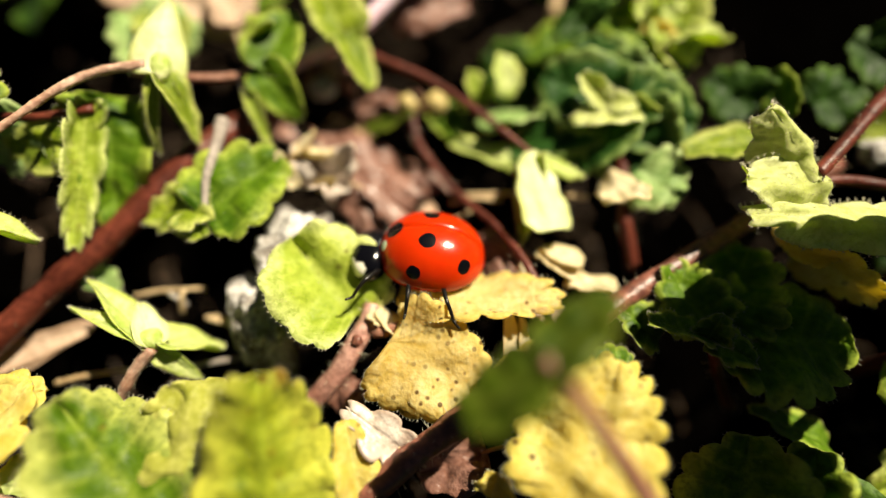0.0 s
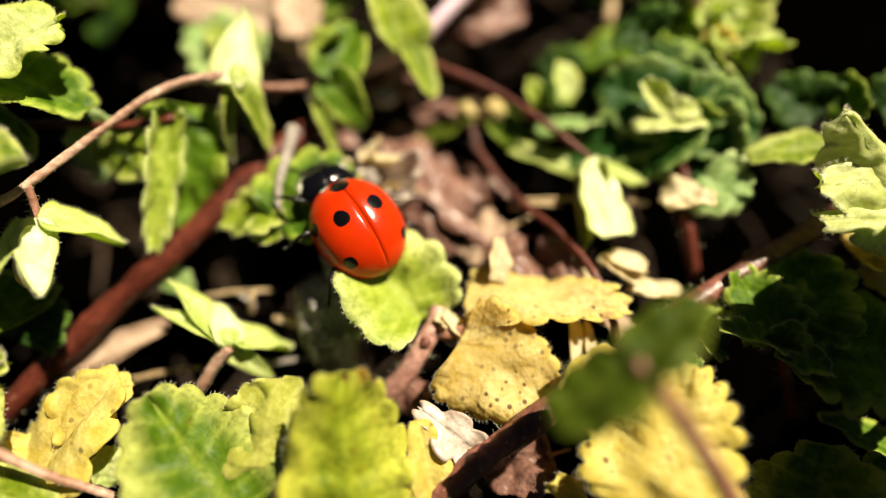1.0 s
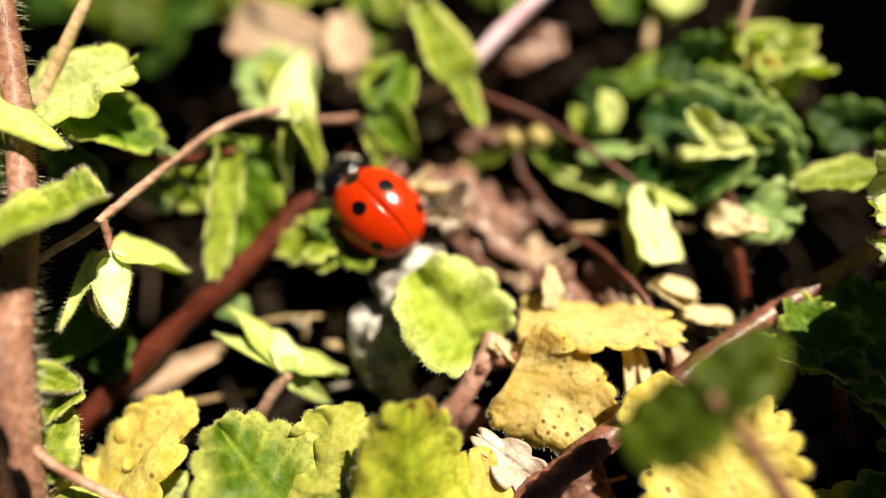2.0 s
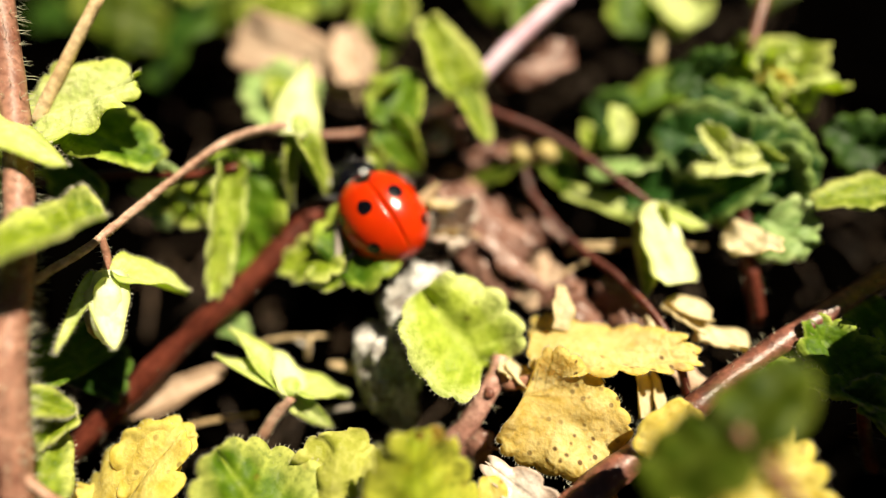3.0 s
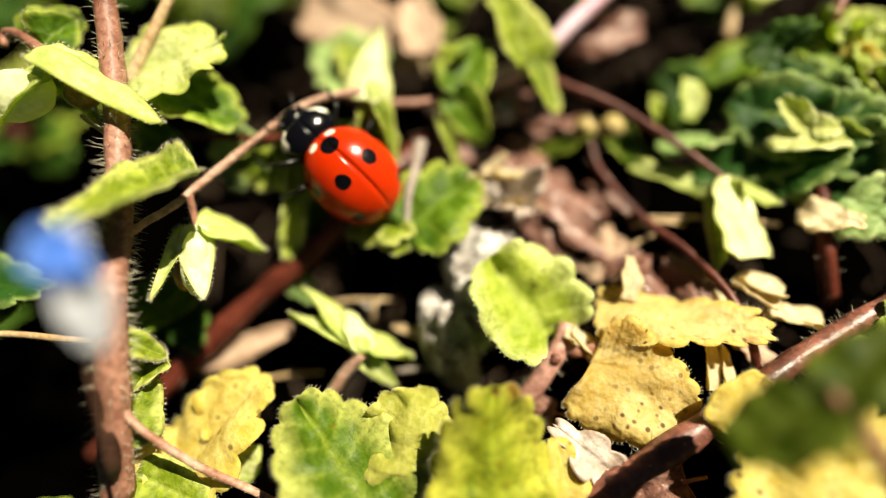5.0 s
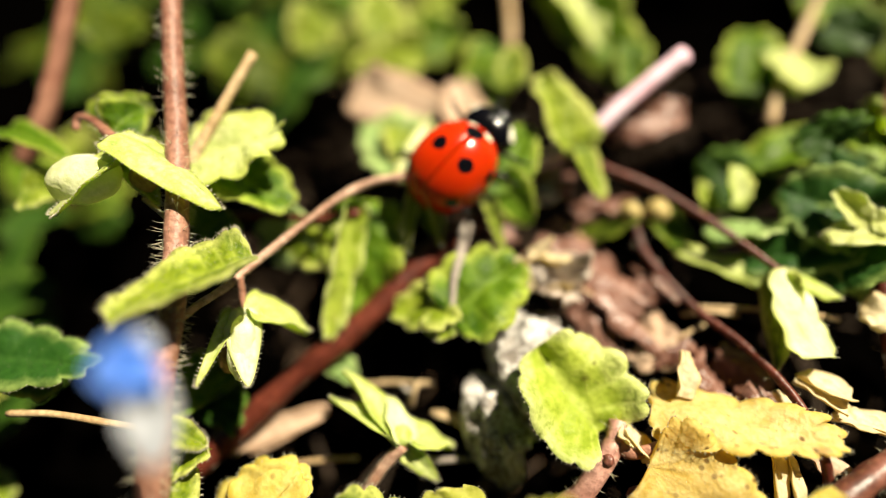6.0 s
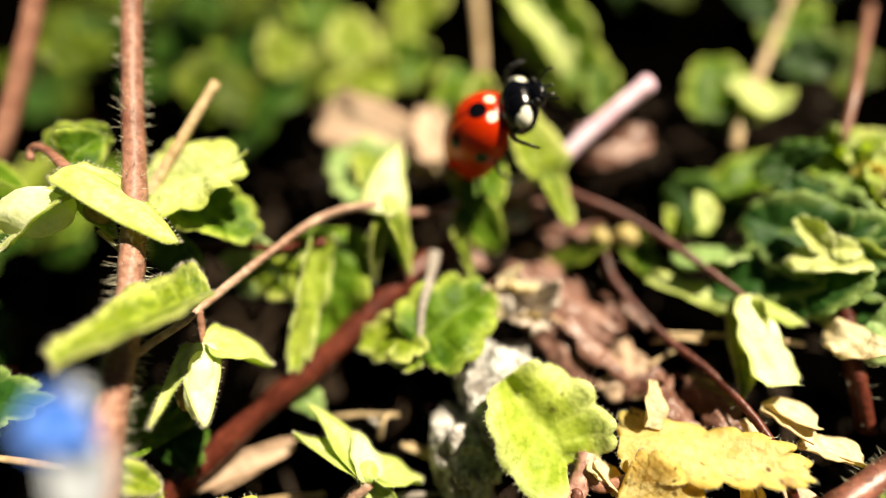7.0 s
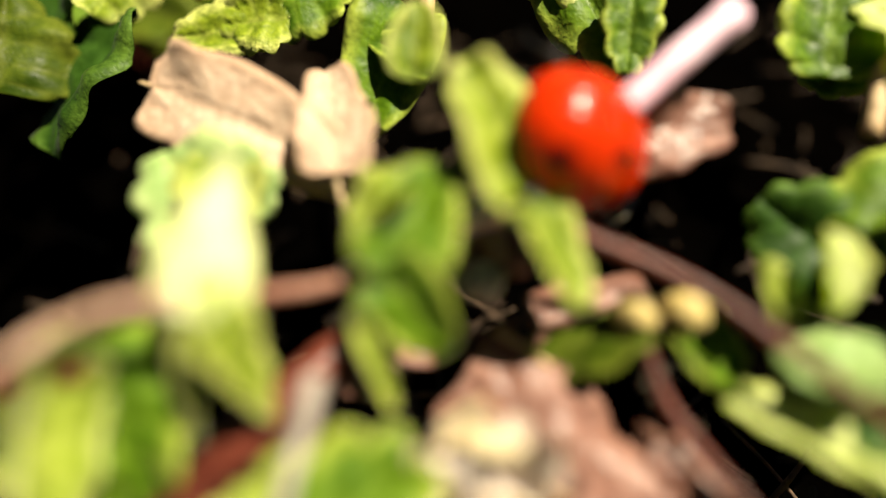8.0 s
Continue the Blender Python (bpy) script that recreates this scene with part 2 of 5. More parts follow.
# ---- builders ----
def link_mesh(name, verts, faces, material, parent=None, matrix=None, attrs=None, smooth=True):
    me = bpy.data.meshes.new(name)
    me.from_pydata([tuple(p) for p in verts], [], faces)
    for key, values in (attrs or {}).items():
        me.attributes.new(key, "FLOAT", "POINT").data.foreach_set("value", np.asarray(values, dtype=np.float32))
    if smooth:
        me.polygons.foreach_set("use_smooth", [True] * len(me.polygons))
    me.materials.append(material)
    me.update()
    ob = new(name, me)
    if parent is not None:
        ob.parent = parent
        ob.matrix_parent_inverse = WORLD_OF[parent.name].inverted()
    m = matrix or Matrix.Identity(4)
    ob.matrix_basis = m
    WORLD_OF[ob.name] = m
    return ob


WORLD_OF = {}
SEED = [0]


def thing(name, base, label, category, group="", kind=""):
    """An Empty at a thing's foot, which its parts hang from."""
    ob = new(name)
    ob.empty_display_size = 0.002
    m = Matrix.Translation(Vector(base) * MM)
    ob.matrix_basis = m
    WORLD_OF[ob.name] = m
    return tagged(ob, label, category, group, kind)


def axes(base, tip, normal):
    b, t = Vector(base) * MM, Vector(tip) * MM
    y = (t - b).normalized()
    z = Vector(normal)
    z = (z - y * z.dot(y)).normalized()
    x = y.cross(z)
    m = Matrix((x, y, z)).transposed().to_4x4()
    m.translation = b
    return m, (t - b).length


def hair_mesh(roots, length, radius, rng):
    """Tapered hairs, each a three-sided spike from a root (place, direction)."""
    vs, fs = [], []
    for p, d in roots:
        d = (d + Vector((rng.uniform(-1, 1), rng.uniform(-1, 1), rng.uniform(-1, 1))) * 0.45).normalized()
        a = d.orthogonal().normalized()
        b = d.cross(a)
        ln = length * rng.uniform(0.45, 1.15)
        k = len(vs)
        mid = p + d * ln * 0.55
        end = mid + (d + Vector((rng.uniform(-1, 1), rng.uniform(-1, 1), rng.uniform(-1, 1))) * 0.5).normalized() * ln * 0.45
        for ang in (0, 2.1, 4.2):
            vs.append(p + (a * math.cos(ang) + b * math.sin(ang)) * radius)
        for ang in (0, 2.1, 4.2):
            vs.append(mid + (a * math.cos(ang) + b * math.sin(ang)) * radius * 0.7)
        vs.append(end)
        for i in range(3):
            j = (i + 1) % 3
            fs.append((k + i, k + j, k + 3 + j, k + 3 + i))
            fs.append((k + 3 + i, k + 3 + j, k + 6))
    return vs, fs


def blade(L, W, teeth, cup, bend, seed, ripple=0.02, curl=0.0, point=0.0, notch=0.10, thick=0.16, steps=7, across=7, heart=0.06, full=0.72, wide=0.22):
    """A leaf blade in its own space: y along the midrib, x across, z its upper side. Returns vertices, faces, attributes, margin."""
    n = max(teeth, 4) * steps
    off = Vector((seed * 3.7, seed * 1.3, seed * 2.1))
    rng = random.Random(seed)
    tooth_size = [rng.uniform(0.7, 1.25) for _ in range(2 * max(teeth, 1) + 4)]
    verts, vein, edge, index = [], [], [], {}
    margin = []
    for s in (-1, 1):
        for k in range(n + 1):
            u = k / n
            q = (u * teeth) % 1.0 if teeth else 0.5
            phi = math.pi * u
            x = 0.5 * W * math.sin(phi) ** full * (1.0 + wide * math.cos(phi)) * (1 - point * u * u)
            y = L * (0.5 - 0.5 * math.cos(phi)) - heart * L * math.sin(phi) * (1 - u) * 2
            if teeth and 0.06 < u < 0.995:
                size = tooth_size[int(u * teeth) + (teeth + 1) * (s > 0)]
                grow = 1 + notch * size * (abs(math.sin(math.pi * q)) ** 0.7 - 0.62) * min(1, u * 4)
                x, y = x * grow, 0.42 * L + (y - 0.42 * L) * grow
            ym = L * (0.04 + 0.96 * u) ** 1.5 * 0.985
            for j in range(across + 1):
                if j == 0 and s > 0:
                    index[s, k, 0] = index[-1, k, 0]
                    continue
                t = j / across
                px_, py = s * x * t, ym + (y - ym) * t ** 1.25
                if k in (0, n):
                    px_, py = s * x * t, y + (ym - y) * (1 - t)
                lat = max(0.0, 1 - 4.5 * min(q, 1 - q)) * t * (1.05 - t) * 3 if teeth else 0.0
                mid = max(0.0, 1 - t * across * 0.9)
                r = abs(px_) / (0.5 * W + 1e-9)
                z = cup * 0.5 * W * r ** 1.25 - bend * L * (py / L) ** 2
                z += 0.026 * min(1.0, 6.0 / max(teeth, 1)) ** 2 * W * (1 - min(1, lat)) * t * (1 - t) * 3.2 * (1 if teeth else 0.3) - 0.022 * W * mid
                z -= curl * W * max(0.0, t - 0.55) ** 2
                z += ripple * W * 2.2 * noise.noise(Vector((px_ / W * 2.6, py / L * 2.6, 0)) + off) * (0.35 + t)
                z += ripple * W * 1.5 * t ** 3 * noise.noise(Vector((u * 6.5, s * 3.0, 9)) + off)
                z += ripple * W * 0.7 * noise.noise(Vector((px_ / W * 6, py / L * 6, 4)) + off)
                index[s, k, j] = len(verts)
                verts.append(Vector((px_, py, z)))
                vein.append(max(mid, min(1.0, lat)))
                edge.append(t)
                if j == across:
                    margin.append((verts[-1], Vector((s * 0.9, 0.5 * (2 * u - 0.8), 0.35))))
    top, faces = len(verts), []
    for s in (-1, 1):
        for k in range(n):
            for j in range(across):
                a, b, c, d = index[s, k, j], index[s, k, j + 1], index[s, k + 1, j + 1], index[s, k + 1, j]
                faces.append((a, b, c, d) if s > 0 else (d, c, b, a))
    under = [v - Vector((0, 0, thick * MM * (1.35 - t))) for v, t in zip(verts, edge)]
    faces += [tuple(reversed([i + top for i in q])) for q in faces]
    for s in (-1, 1):
        for k in range(n):
            a, b = index[s, k, across], index[s, k + 1, across]
            faces.append((a, a + top, b + top, b) if s > 0 else (b, b + top, a + top, a))
    return verts + under, faces, {"vein": vein + vein, "edge": edge + edge}, margin


def leaf(parent, base, tip, width, normal, material, teeth=6, cup=0.25, bend=0.08, ripple=0.06, curl=0.0, point=0.0, notch=0.16, hairs=26, hair=0.36, name="leaf", label="", steps=7, across=7, heart=0.06, full=0.72, wide=0.22):
    """A toothed leaf from its base to its tip (millimetres), with its fringe of hairs."""
    SEED[0] += 1
    m, length = axes(base, tip, normal)
    vs, fs, at, margin = blade(length, width * MM, teeth, cup, bend, SEED[0], ripple, curl, point, notch, 0.16, steps, across, heart, full, wide)
    ob = link_mesh(name, vs, fs, material, parent, m, at)
    if label:
        ob["label"] = label
    if hairs:
        rng = random.Random(SEED[0])
        roots = [margin[rng.randrange(len(margin))] for _ in range(hairs * 18)]
        up = [(vs[rng.randrange(len(vs) // 2)], Vector((0, 0.2, 1))) for _ in range(hairs * 9)]
        hv, hf = hair_mesh(roots, hair * 0.50 * MM, 0.0055 * MM, rng)
        h2, f2 = hair_mesh(up, hair * 0.3 * MM, 0.0045 * MM, rng)
        hf += [tuple(i + len(hv) for i in q) for q in f2]
        tagged(link_mesh("hairs", hv + h2, hf, HAIR, ob, m), "fine pale hairs", kind="stuff")
    return ob


def sepal(parent, base, tip, width, normal, material, cup=0.5, bend=0.1, hairs=10, name="sepal"):
    return leaf(parent, base, tip, width, normal, material, 0, cup, bend, 0.06, 0.0, 0.8, 0, hairs, 0.35, name)


def spline(points, n):
    """A smooth line through points."""
    p = [Vector(q) * MM for q in points]
    p = [p[0] * 2 - p[1]] + p + [p[-1] * 2 - p[-2]]
    line = []
    for i in range(1, len(p) - 2):
        for k in range(n):
            t = k / n
            a, b, c, d = p[i - 1:i + 3]
            line.append(0.5 * (2 * b + (c - a) * t + (2 * a - 5 * b + 4 * c - d) * t * t + (3 * b - a - 3 * c + d) * t ** 3))
    line.append(p[-2])
    return line


def tube(points, r0, r1, seed, sides=12, n=8, rough=0.08, swell=0.0):
    line = spline(points, n)
    off = Vector((seed * 1.7, 0, seed))
    verts, faces, roots = [], [], []
    a = (line[1] - line[0]).orthogonal().normalized()
    for i, p in enumerate(line):
        d = (line[min(i + 1, len(line) - 1)] - line[max(i - 1, 0)]).normalized()
        a = (a - d * a.dot(d)).normalized()
        b = d.cross(a)
        t = i / (len(line) - 1)
        r = (r0 + (r1 - r0) * t) * MM * (1 + swell * math.sin(t * 9) ** 8)
        for k in range(sides):
            ang = 2 * math.pi * k / sides
            o = a * math.cos(ang) + b * math.sin(ang)
            rr = r * (1 + rough * noise.noise(Vector((k * 0.9, i * 0.5, 0)) + off) + rough * noise.noise(p * 900 + off))
            verts.append(p + o * rr)
            roots.append((p + o * rr * 0.97, o))
    m = len(line)
    for i in range(m - 1):
        for k in range(sides):
            j = (k + 1) % sides
            faces.append((i * sides + k, i * sides + j, (i + 1) * sides + j, (i + 1) * sides + k))
    faces.append(tuple(reversed(range(sides))))
    faces.append(tuple(range((m - 1) * sides, m * sides)))
    return verts, faces, roots


def stem(parent, points, r0, r1, material, hairs=0, hair=0.5, name="stem", rough=0.08, label=""):
    """A round stem along points, with hairs."""
    SEED[0] += 1
    vs, fs, roots = tube(points, r0, r1, SEED[0], rough=rough)
    ob = link_mesh(name, vs, fs, material, parent)
    if label:
        ob["label"] = label
    if hairs:
        rng = random.Random(SEED[0])
        hv, hf = hair_mesh([roots[rng.randrange(len(roots))] for _ in range(hairs)], hair * MM, 0.012 * MM, rng)
        tagged(link_mesh("hairs", hv, hf, HAIR, ob), "fine pale hairs", kind="stuff")
    return ob


def lump(name, parent, centre, size, normal, material, rough=0.3, seed=1, detail=3, freq=1.6, label=""):
    """An uneven rounded lump: half sizes along its own axes."""
    bm = bmesh.new()
    bmesh.ops.create_icosphere(bm, subdivisions=detail, radius=1)
    for q in bm.verts:
        k = 1 + rough * noise.noise(q.co * freq + Vector((seed * 5.1, 0, seed))) + rough * 0.5 * noise.noise(q.co * freq * 3 + Vector((0, seed * 2.3, 0)))
        q.co = Vector((q.co.x * size[0], q.co.y * size[1], q.co.z * size[2])) * k * MM
    z = Vector(normal).normalized()
    m = z.to_track_quat("Z", "Y").to_matrix().to_4x4()
    m.translation = Vector(centre) * MM
    me = bpy.data.meshes.new(name)
    bm.to_mesh(me)
    bm.free()
    me.polygons.foreach_set("use_smooth", [True] * len(me.polygons))
    me.materials.append(material)
    ob = new(name, me)
    if parent is not None:
        ob.parent = parent
        ob.matrix_parent_inverse = WORLD_OF[parent.name].inverted()
    ob.matrix_basis = m
    WORLD_OF[ob.name] = m
    if label:
        ob["label"] = label
    return ob


# ---- ground ----
def ground_height(x, y):
    """Metres above the datum, for a place in metres."""
    near = max(0.0, 1 - math.hypot(x, y - 0.014) / 0.25)
    p = Vector((x, y, 0))
    return near * (0.0020 * noise.noise(p * 90) + 0.0016 * noise.noise(p * 260 + Vector((3, 1, 0))) + 0.00045 * noise.noise(p * 800)) - 0.0055


def ground():
    inner = np.linspace(-0.045, 0.045, 121)
    outer = [0.05, 0.06, 0.08, 0.11, 0.16, 0.3, 0.8, 3, 12, 60, 400]
    side = np.array([-o for o in reversed(outer)] + list(inner) + outer)
    xs, ys = side - 0.004, side + 0.016
    verts = [(x, y, ground_height(x, y)) for y in ys for x in xs]
    n = len(side)
    faces = [(j * n + i, j * n + i + 1, (j + 1) * n + i + 1, (j + 1) * n + i) for j in range(n - 1) for i in range(n - 1)]
    tagged(link_mesh("ground", verts, faces, SOIL), "crumbly soil coloured near-black for the shade under the plants", "ground", kind="structure")


ground()


def litter():
    """Bits of dead stalk strewn over the soil."""
    rng = random.Random(9)
    vs, fs = [], []
    for k in range(420):
        x, y, a, ln = rng.uniform(-34, 30), rng.uniform(-6, 52), rng.uniform(0, 3.1), rng.uniform(1.2, 5.0)
        z = ground_height(x * MM, y * MM) / MM + rng.uniform(0.1, 1.2)
        dx, dy, dz = math.cos(a) * ln, math.sin(a) * ln, rng.uniform(-0.5, 0.9)
        r = rng.uniform(0.05, 0.2)
        v_, f_, _ = tube([(x, y, z), (x + dx / 2 + rng.uniform(-0.4, 0.4), y + dy / 2, z + dz / 2 + 0.2), (x + dx, y + dy, z + dz)], r, r * 0.7, k, 6, 3, 0.25)
        fs += [tuple(i + len(vs) for i in q) for q in f_]
        vs += v_
    tagged(link_mesh("litter", vs, fs, LITTER), "scattered bits of dead brown stalk on the soil", "litter", kind="stuff")


litter()

# ---- plants ----
def clump(x, y, seed, materials, leaves=7, height=6.0, reach=7.0):
    """A low leafy plant in the background: leaves on short stalks round one foot."""
    rng = random.Random(seed)
    foot = (x, y, -5.0)
    ob = thing("speedwell_plant", foot, rng.choice(CLUMP_LABELS), "plant", "speedwell plants")
    for k in range(leaves):
        ang = 2.4 * k + rng.uniform(-0.5, 0.5)
        r = reach * (0.25 + 0.75 * (k + 0.5) / leaves)
        b = (x + 0.35 * r * math.cos(ang), y + 0.35 * r * math.sin(ang), height * rng.uniform(0.45, 0.9))
        size = rng.uniform(4.2, 7.0)
        t = (b[0] + size * math.cos(ang), b[1] + size * math.sin(ang), b[2] + rng.uniform(-2.2, 2.6))
        n = (rng.uniform(-0.5, 0.5), rng.uniform(-0.6, 0.3), 1)
        leaf(ob, b, t, size * rng.uniform(0.75, 1.0), n, rng.choice(materials), 5, rng.uniform(0.0, 0.35), rng.uniform(0.0, 0.2), ripple=0.05, hairs=0, steps=4, across=4)
        stem(ob, [foot, ((foot[0] + b[0]) / 2 + rng.uniform(-1, 1), (foot[1] + b[1]) / 2, b[2] * 0.3), b], 0.3, 0.2, RED_STEM)
    return ob


CLUMP_LABELS = ("low speedwell plant with green toothed leaves at the back", "leafy speedwell plant with leaves painted darker for shade among lighter ones")
# the sprig in the middle, with its yellowing leaves
sprig = thing("speedwell_plant", (-2.22, 0.65, -5.00), "low speedwell sprig with yellowing toothed leaves on a red-brown stem", "plant", "speedwell plants")
stem(sprig, [(-5.42, -1.54, 3.12), (-3.12, 0.39, 4.15), (-1.07, 1.89, 4.82), (1.14, 3.35, 5.19), (4.30, 5.55, 5.31), (7.37, 7.74, 5.67), (10.08, 9.44, 5.78), (16.25, 13.11, 6.14), (21.31, 16.17, 6.44)], 0.68, 0.43, BARK, hairs=240, rough=0.16, label="glossy red-brown creeping stem with dark peeling skin")
stem(sprig, [(-6.39, 4.38, 2.83), (-5.15, 5.40, 3.90), (-4.22, 6.69, 4.72), (-3.67, 7.66, 4.97), (-3.51, 8.53, 5.03)], 0.55, 0.42, PINK_STEM, hairs=90, hair=0.45)
stem(sprig, [(-3.67, 7.66, 4.97), (-2.90, 7.16, 5.10), (-1.46, 7.66, 5.50)], 0.38, 0.21, BROWN_STEM)
leaf(sprig, (-4.32, 7.99, 4.92), (-7.45, 11.45, 6.30), 5.50, (0.14, -0.20, 0.97), SPRING, teeth=6, cup=0.65, bend=0.02, notch=0.09, heart=0.22, full=0.75, wide=-0.12, ripple=0.07, hairs=30, label="lime-green leaf folded along its midrib, with dark specks")
leaf(sprig, (-2.02, 9.23, 5.65), (5.53, 8.56, 6.58), 3.40, (-0.16, 0.36, 0.92), SCORCHED, teeth=9, cup=-0.2, bend=0.05, notch=0.15, ripple=0.08, hairs=34, label="yellow leaf with a brown dry patch and toothed hairy edge")
leaf(sprig, (-2.47, 6.53, 5.65), (1.84, 4.17, 5.00), 5.20, (0.15, -0.42, 0.89), OCHRE, teeth=8, cup=0.15, bend=0.05, notch=0.08, full=0.5, heart=0.12, hairs=26, label="ochre leaf peppered with brown specks")
leaf(sprig, (4.81, -0.33, 5.62), (7.12, 4.94, 8.16), 5.60, (-0.34, -0.28, 0.90), YELLOW, teeth=10, cup=0.1, bend=0.1, notch=0.15, hairs=40, ripple=0.09, label="yellow crinkled leaf with scalloped edge")
leaf(sprig, (2.64, 3.82, 5.98), (4.33, 5.90, 7.21), 2.22, (-0.18, -0.39, 0.90), YELLOW, teeth=3, cup=0.2, hairs=12)
leaf(sprig, (-2.17, 6.97, 4.60), (-3.16, 8.19, 5.38), 1.43, (0.76, 0.23, 0.61), CREAM, teeth=3, cup=0.5, hairs=6, label="small cream withered leaf")
leaf(sprig, (-3.02, 7.61, 5.20), (-3.56, 7.96, 5.52), 1.21, (0.63, 0.34, 0.69), CREAM, teeth=3, cup=0.4, hairs=4)
leaf(sprig, (-0.64, 9.79, 5.70), (-0.41, 11.68, 6.71), 1.27, (0.53, -0.45, 0.72), CREAM, teeth=3, cup=0.5, hairs=0)
leaf(sprig, (2.06, 0.17, 4.30), (2.39, 1.00, 5.01), 1.68, (-0.19, -0.59, 0.78), YELLOW, teeth=3, cup=0.3, hairs=6)
lump("bud", sprig, (-2.77, 5.49, 4.21), (0.42, 0.5, 0.45), (0, -0.5, 1), BARK, 0.25, 3)
lump("bud", sprig, (-4.06, 6.72, 5.13), (0.3, 0.3, 0.3), (0, -0.5, 1), BARK, 0.25, 4)
# the plant nearest the eye
front = thing("speedwell_plant", (-9.78, -1.48, -5.00), "speedwell plant with broad lime leaves rising from the soil", "plant", "speedwell plants")
leaf(front, (-10.87, -1.40, 5.30), (-15.54, 3.57, 7.27), 5.60, (0.44, -0.03, 0.90), RIMMED, teeth=8, cup=0.2, bend=0.05, notch=0.1, ripple=0.08, hairs=36, label="green leaf with shade painted in its centre and a lime hairy scalloped margin")
leaf(front, (-6.72, -1.64, 5.74), (-6.93, 4.20, 9.19), 5.00, (0.12, -0.48, 0.87), WORN, teeth=8, cup=-0.2, bend=0.10, notch=0.12, ripple=0.12, full=0.55, hairs=36, label="lime leaf with brown blotches")
leaf(front, (-11.05, -0.04, 5.23), (-10.31, 4.01, 7.28), 4.80, (0.1, -0.44, 0.90), PALE_LIME, teeth=8, cup=-0.15, notch=0.06, ripple=0.14, full=0.5, hairs=16)
leaf(front, (-3.41, -0.25, 4.34), (-4.00, 2.93, 6.03), 1.90, (0.48, -0.26, 0.84), YELLOW, teeth=3, cup=0.5, curl=0.5, hairs=10)
stem(front, [(-9.81, -2.73, -0.42), (-10.40, -0.10, 1.77), (-11.64, 2.21, 3.00)], 0.34, 0.22, PINK_STEM)
stem(front, [(-5.96, -2.25, 1.16), (-6.32, -0.44, 3.44)], 0.37, 0.25, BROWN_STEM)
# the shoot that stands closest
near_shoot = thing("speedwell_plant", (5.73, 0.97, -5.00), "small green speedwell shoot on a pinkish stalk standing high", "plant", "speedwell plants")
stem(near_shoot, [(10.46, -3.16, 4.12), (6.82, 0.15, 9.06), (4.87, 2.09, 11.28), (3.69, 3.26, 12.30), (3.08, 3.80, 12.59)], 0.34, 0.21, BROWN_STEM, hairs=60)
leaf(near_shoot, (3.16, 3.66, 12.51), (0.45, 2.25, 11.23), 2.64, (-0.49, 0.17, 0.85), OLIVE, teeth=4, cup=0.1, notch=0.08, hairs=0)
leaf(near_shoot, (3.08, 3.66, 12.51), (5.37, 5.87, 13.16), 2.24, (-0.44, 0.20, 0.88), OLIVE, teeth=4, cup=0.1, notch=0.08, hairs=0)
# seed heads and buds
star_bud = thing("speedwell_plant", (-16.62, 3.23, -5.00), "speedwell stalk with a pale star of open sepals", "plant", "speedwell plants")
stem(star_bud, [(-16.03, 3.51, 2.89), (-15.02, 4.75, 4.08), (-14.26, 5.61, 4.80), (-13.53, 6.31, 5.31)], 0.23, 0.34, FUZZY_STEM, hairs=420, hair=0.08, rough=0.3)
star_pod = lump("seed_pod", star_bud, (-13.73, 6.74, 5.28), (0.55, 0.55, 0.6), (0, -0.4, 1), PALE, 0.15, 5)
sepal(star_pod, (-13.66, 6.50, 5.14), (-17.33, 8.25, 6.34), 1.65, (0.47, 0.48, 0.74), PALE)
sepal(star_pod, (-13.66, 6.50, 5.14), (-16.89, 9.64, 6.42), 1.88, (0.60, 0.32, 0.73), PALE)
sepal(star_pod, (-13.66, 6.50, 5.14), (-11.29, 7.39, 2.84), 2.10, (0.42, 0.61, 0.67), PALE)
sepal(star_pod, (-13.66, 6.50, 5.14), (-11.86, 5.17, 3.25), 1.28, (0.33, -0.60, 0.73), PALE)
sepal(star_pod, (-13.53, 6.36, 5.34), (-14.63, 8.61, 5.61), 1.69, (0.57, 0.18, 0.80), IVORY)
tall_stem = thing("speedwell_plant", (-23.44, 2.19, -5.00), "tall hairy reddish speedwell stem with paired leaves and seed pods", "plant", "speedwell plants")
stem(tall_stem, [(-22.87, -0.83, 6.15), (-22.66, 2.49, 8.84), (-22.58, 5.28, 10.86), (-22.85, 7.38, 11.71), (-23.06, 9.48, 12.43), (-23.72, 12.06, 13.14), (-24.62, 15.75, 14.57), (-25.93, 20.51, 16.70), (-27.01, 24.83, 18.74), (-27.82, 28.48, 20.54)], 0.68, 0.42, TAN_STEM, hairs=1100, hair=0.62, rough=0.1, label="thick reddish-brown hairy stem")
leaf(tall_stem, (-19.86, 11.66, 13.13), (-23.86, 7.76, 14.45), 3.40, (0.02, 0.36, 0.93), LIME, teeth=9, cup=0.35, bend=0.06, notch=0.07, ripple=0.06, hairs=46, hair=0.5, label="broad lime leaf clasping the stem")
stem(tall_stem, [(-22.89, 7.57, 11.81), (-22.80, 8.64, 12.38), (-22.61, 9.40, 12.65)], 0.31, 0.27, BROWN_STEM, hairs=30)
stem(tall_stem, [(-22.99, 8.44, 12.01), (-22.60, 9.73, 11.50), (-21.91, 11.12, 11.05), (-21.33, 12.44, 10.82), (-19.93, 14.46, 10.84), (-17.93, 16.81, 11.03), (-16.42, 18.04, 11.02), (-14.40, 18.74, 10.86)], 0.15, 0.22, FUZZY_STEM, hairs=700, hair=0.07, rough=0.3, label="slender arching flower stalk")
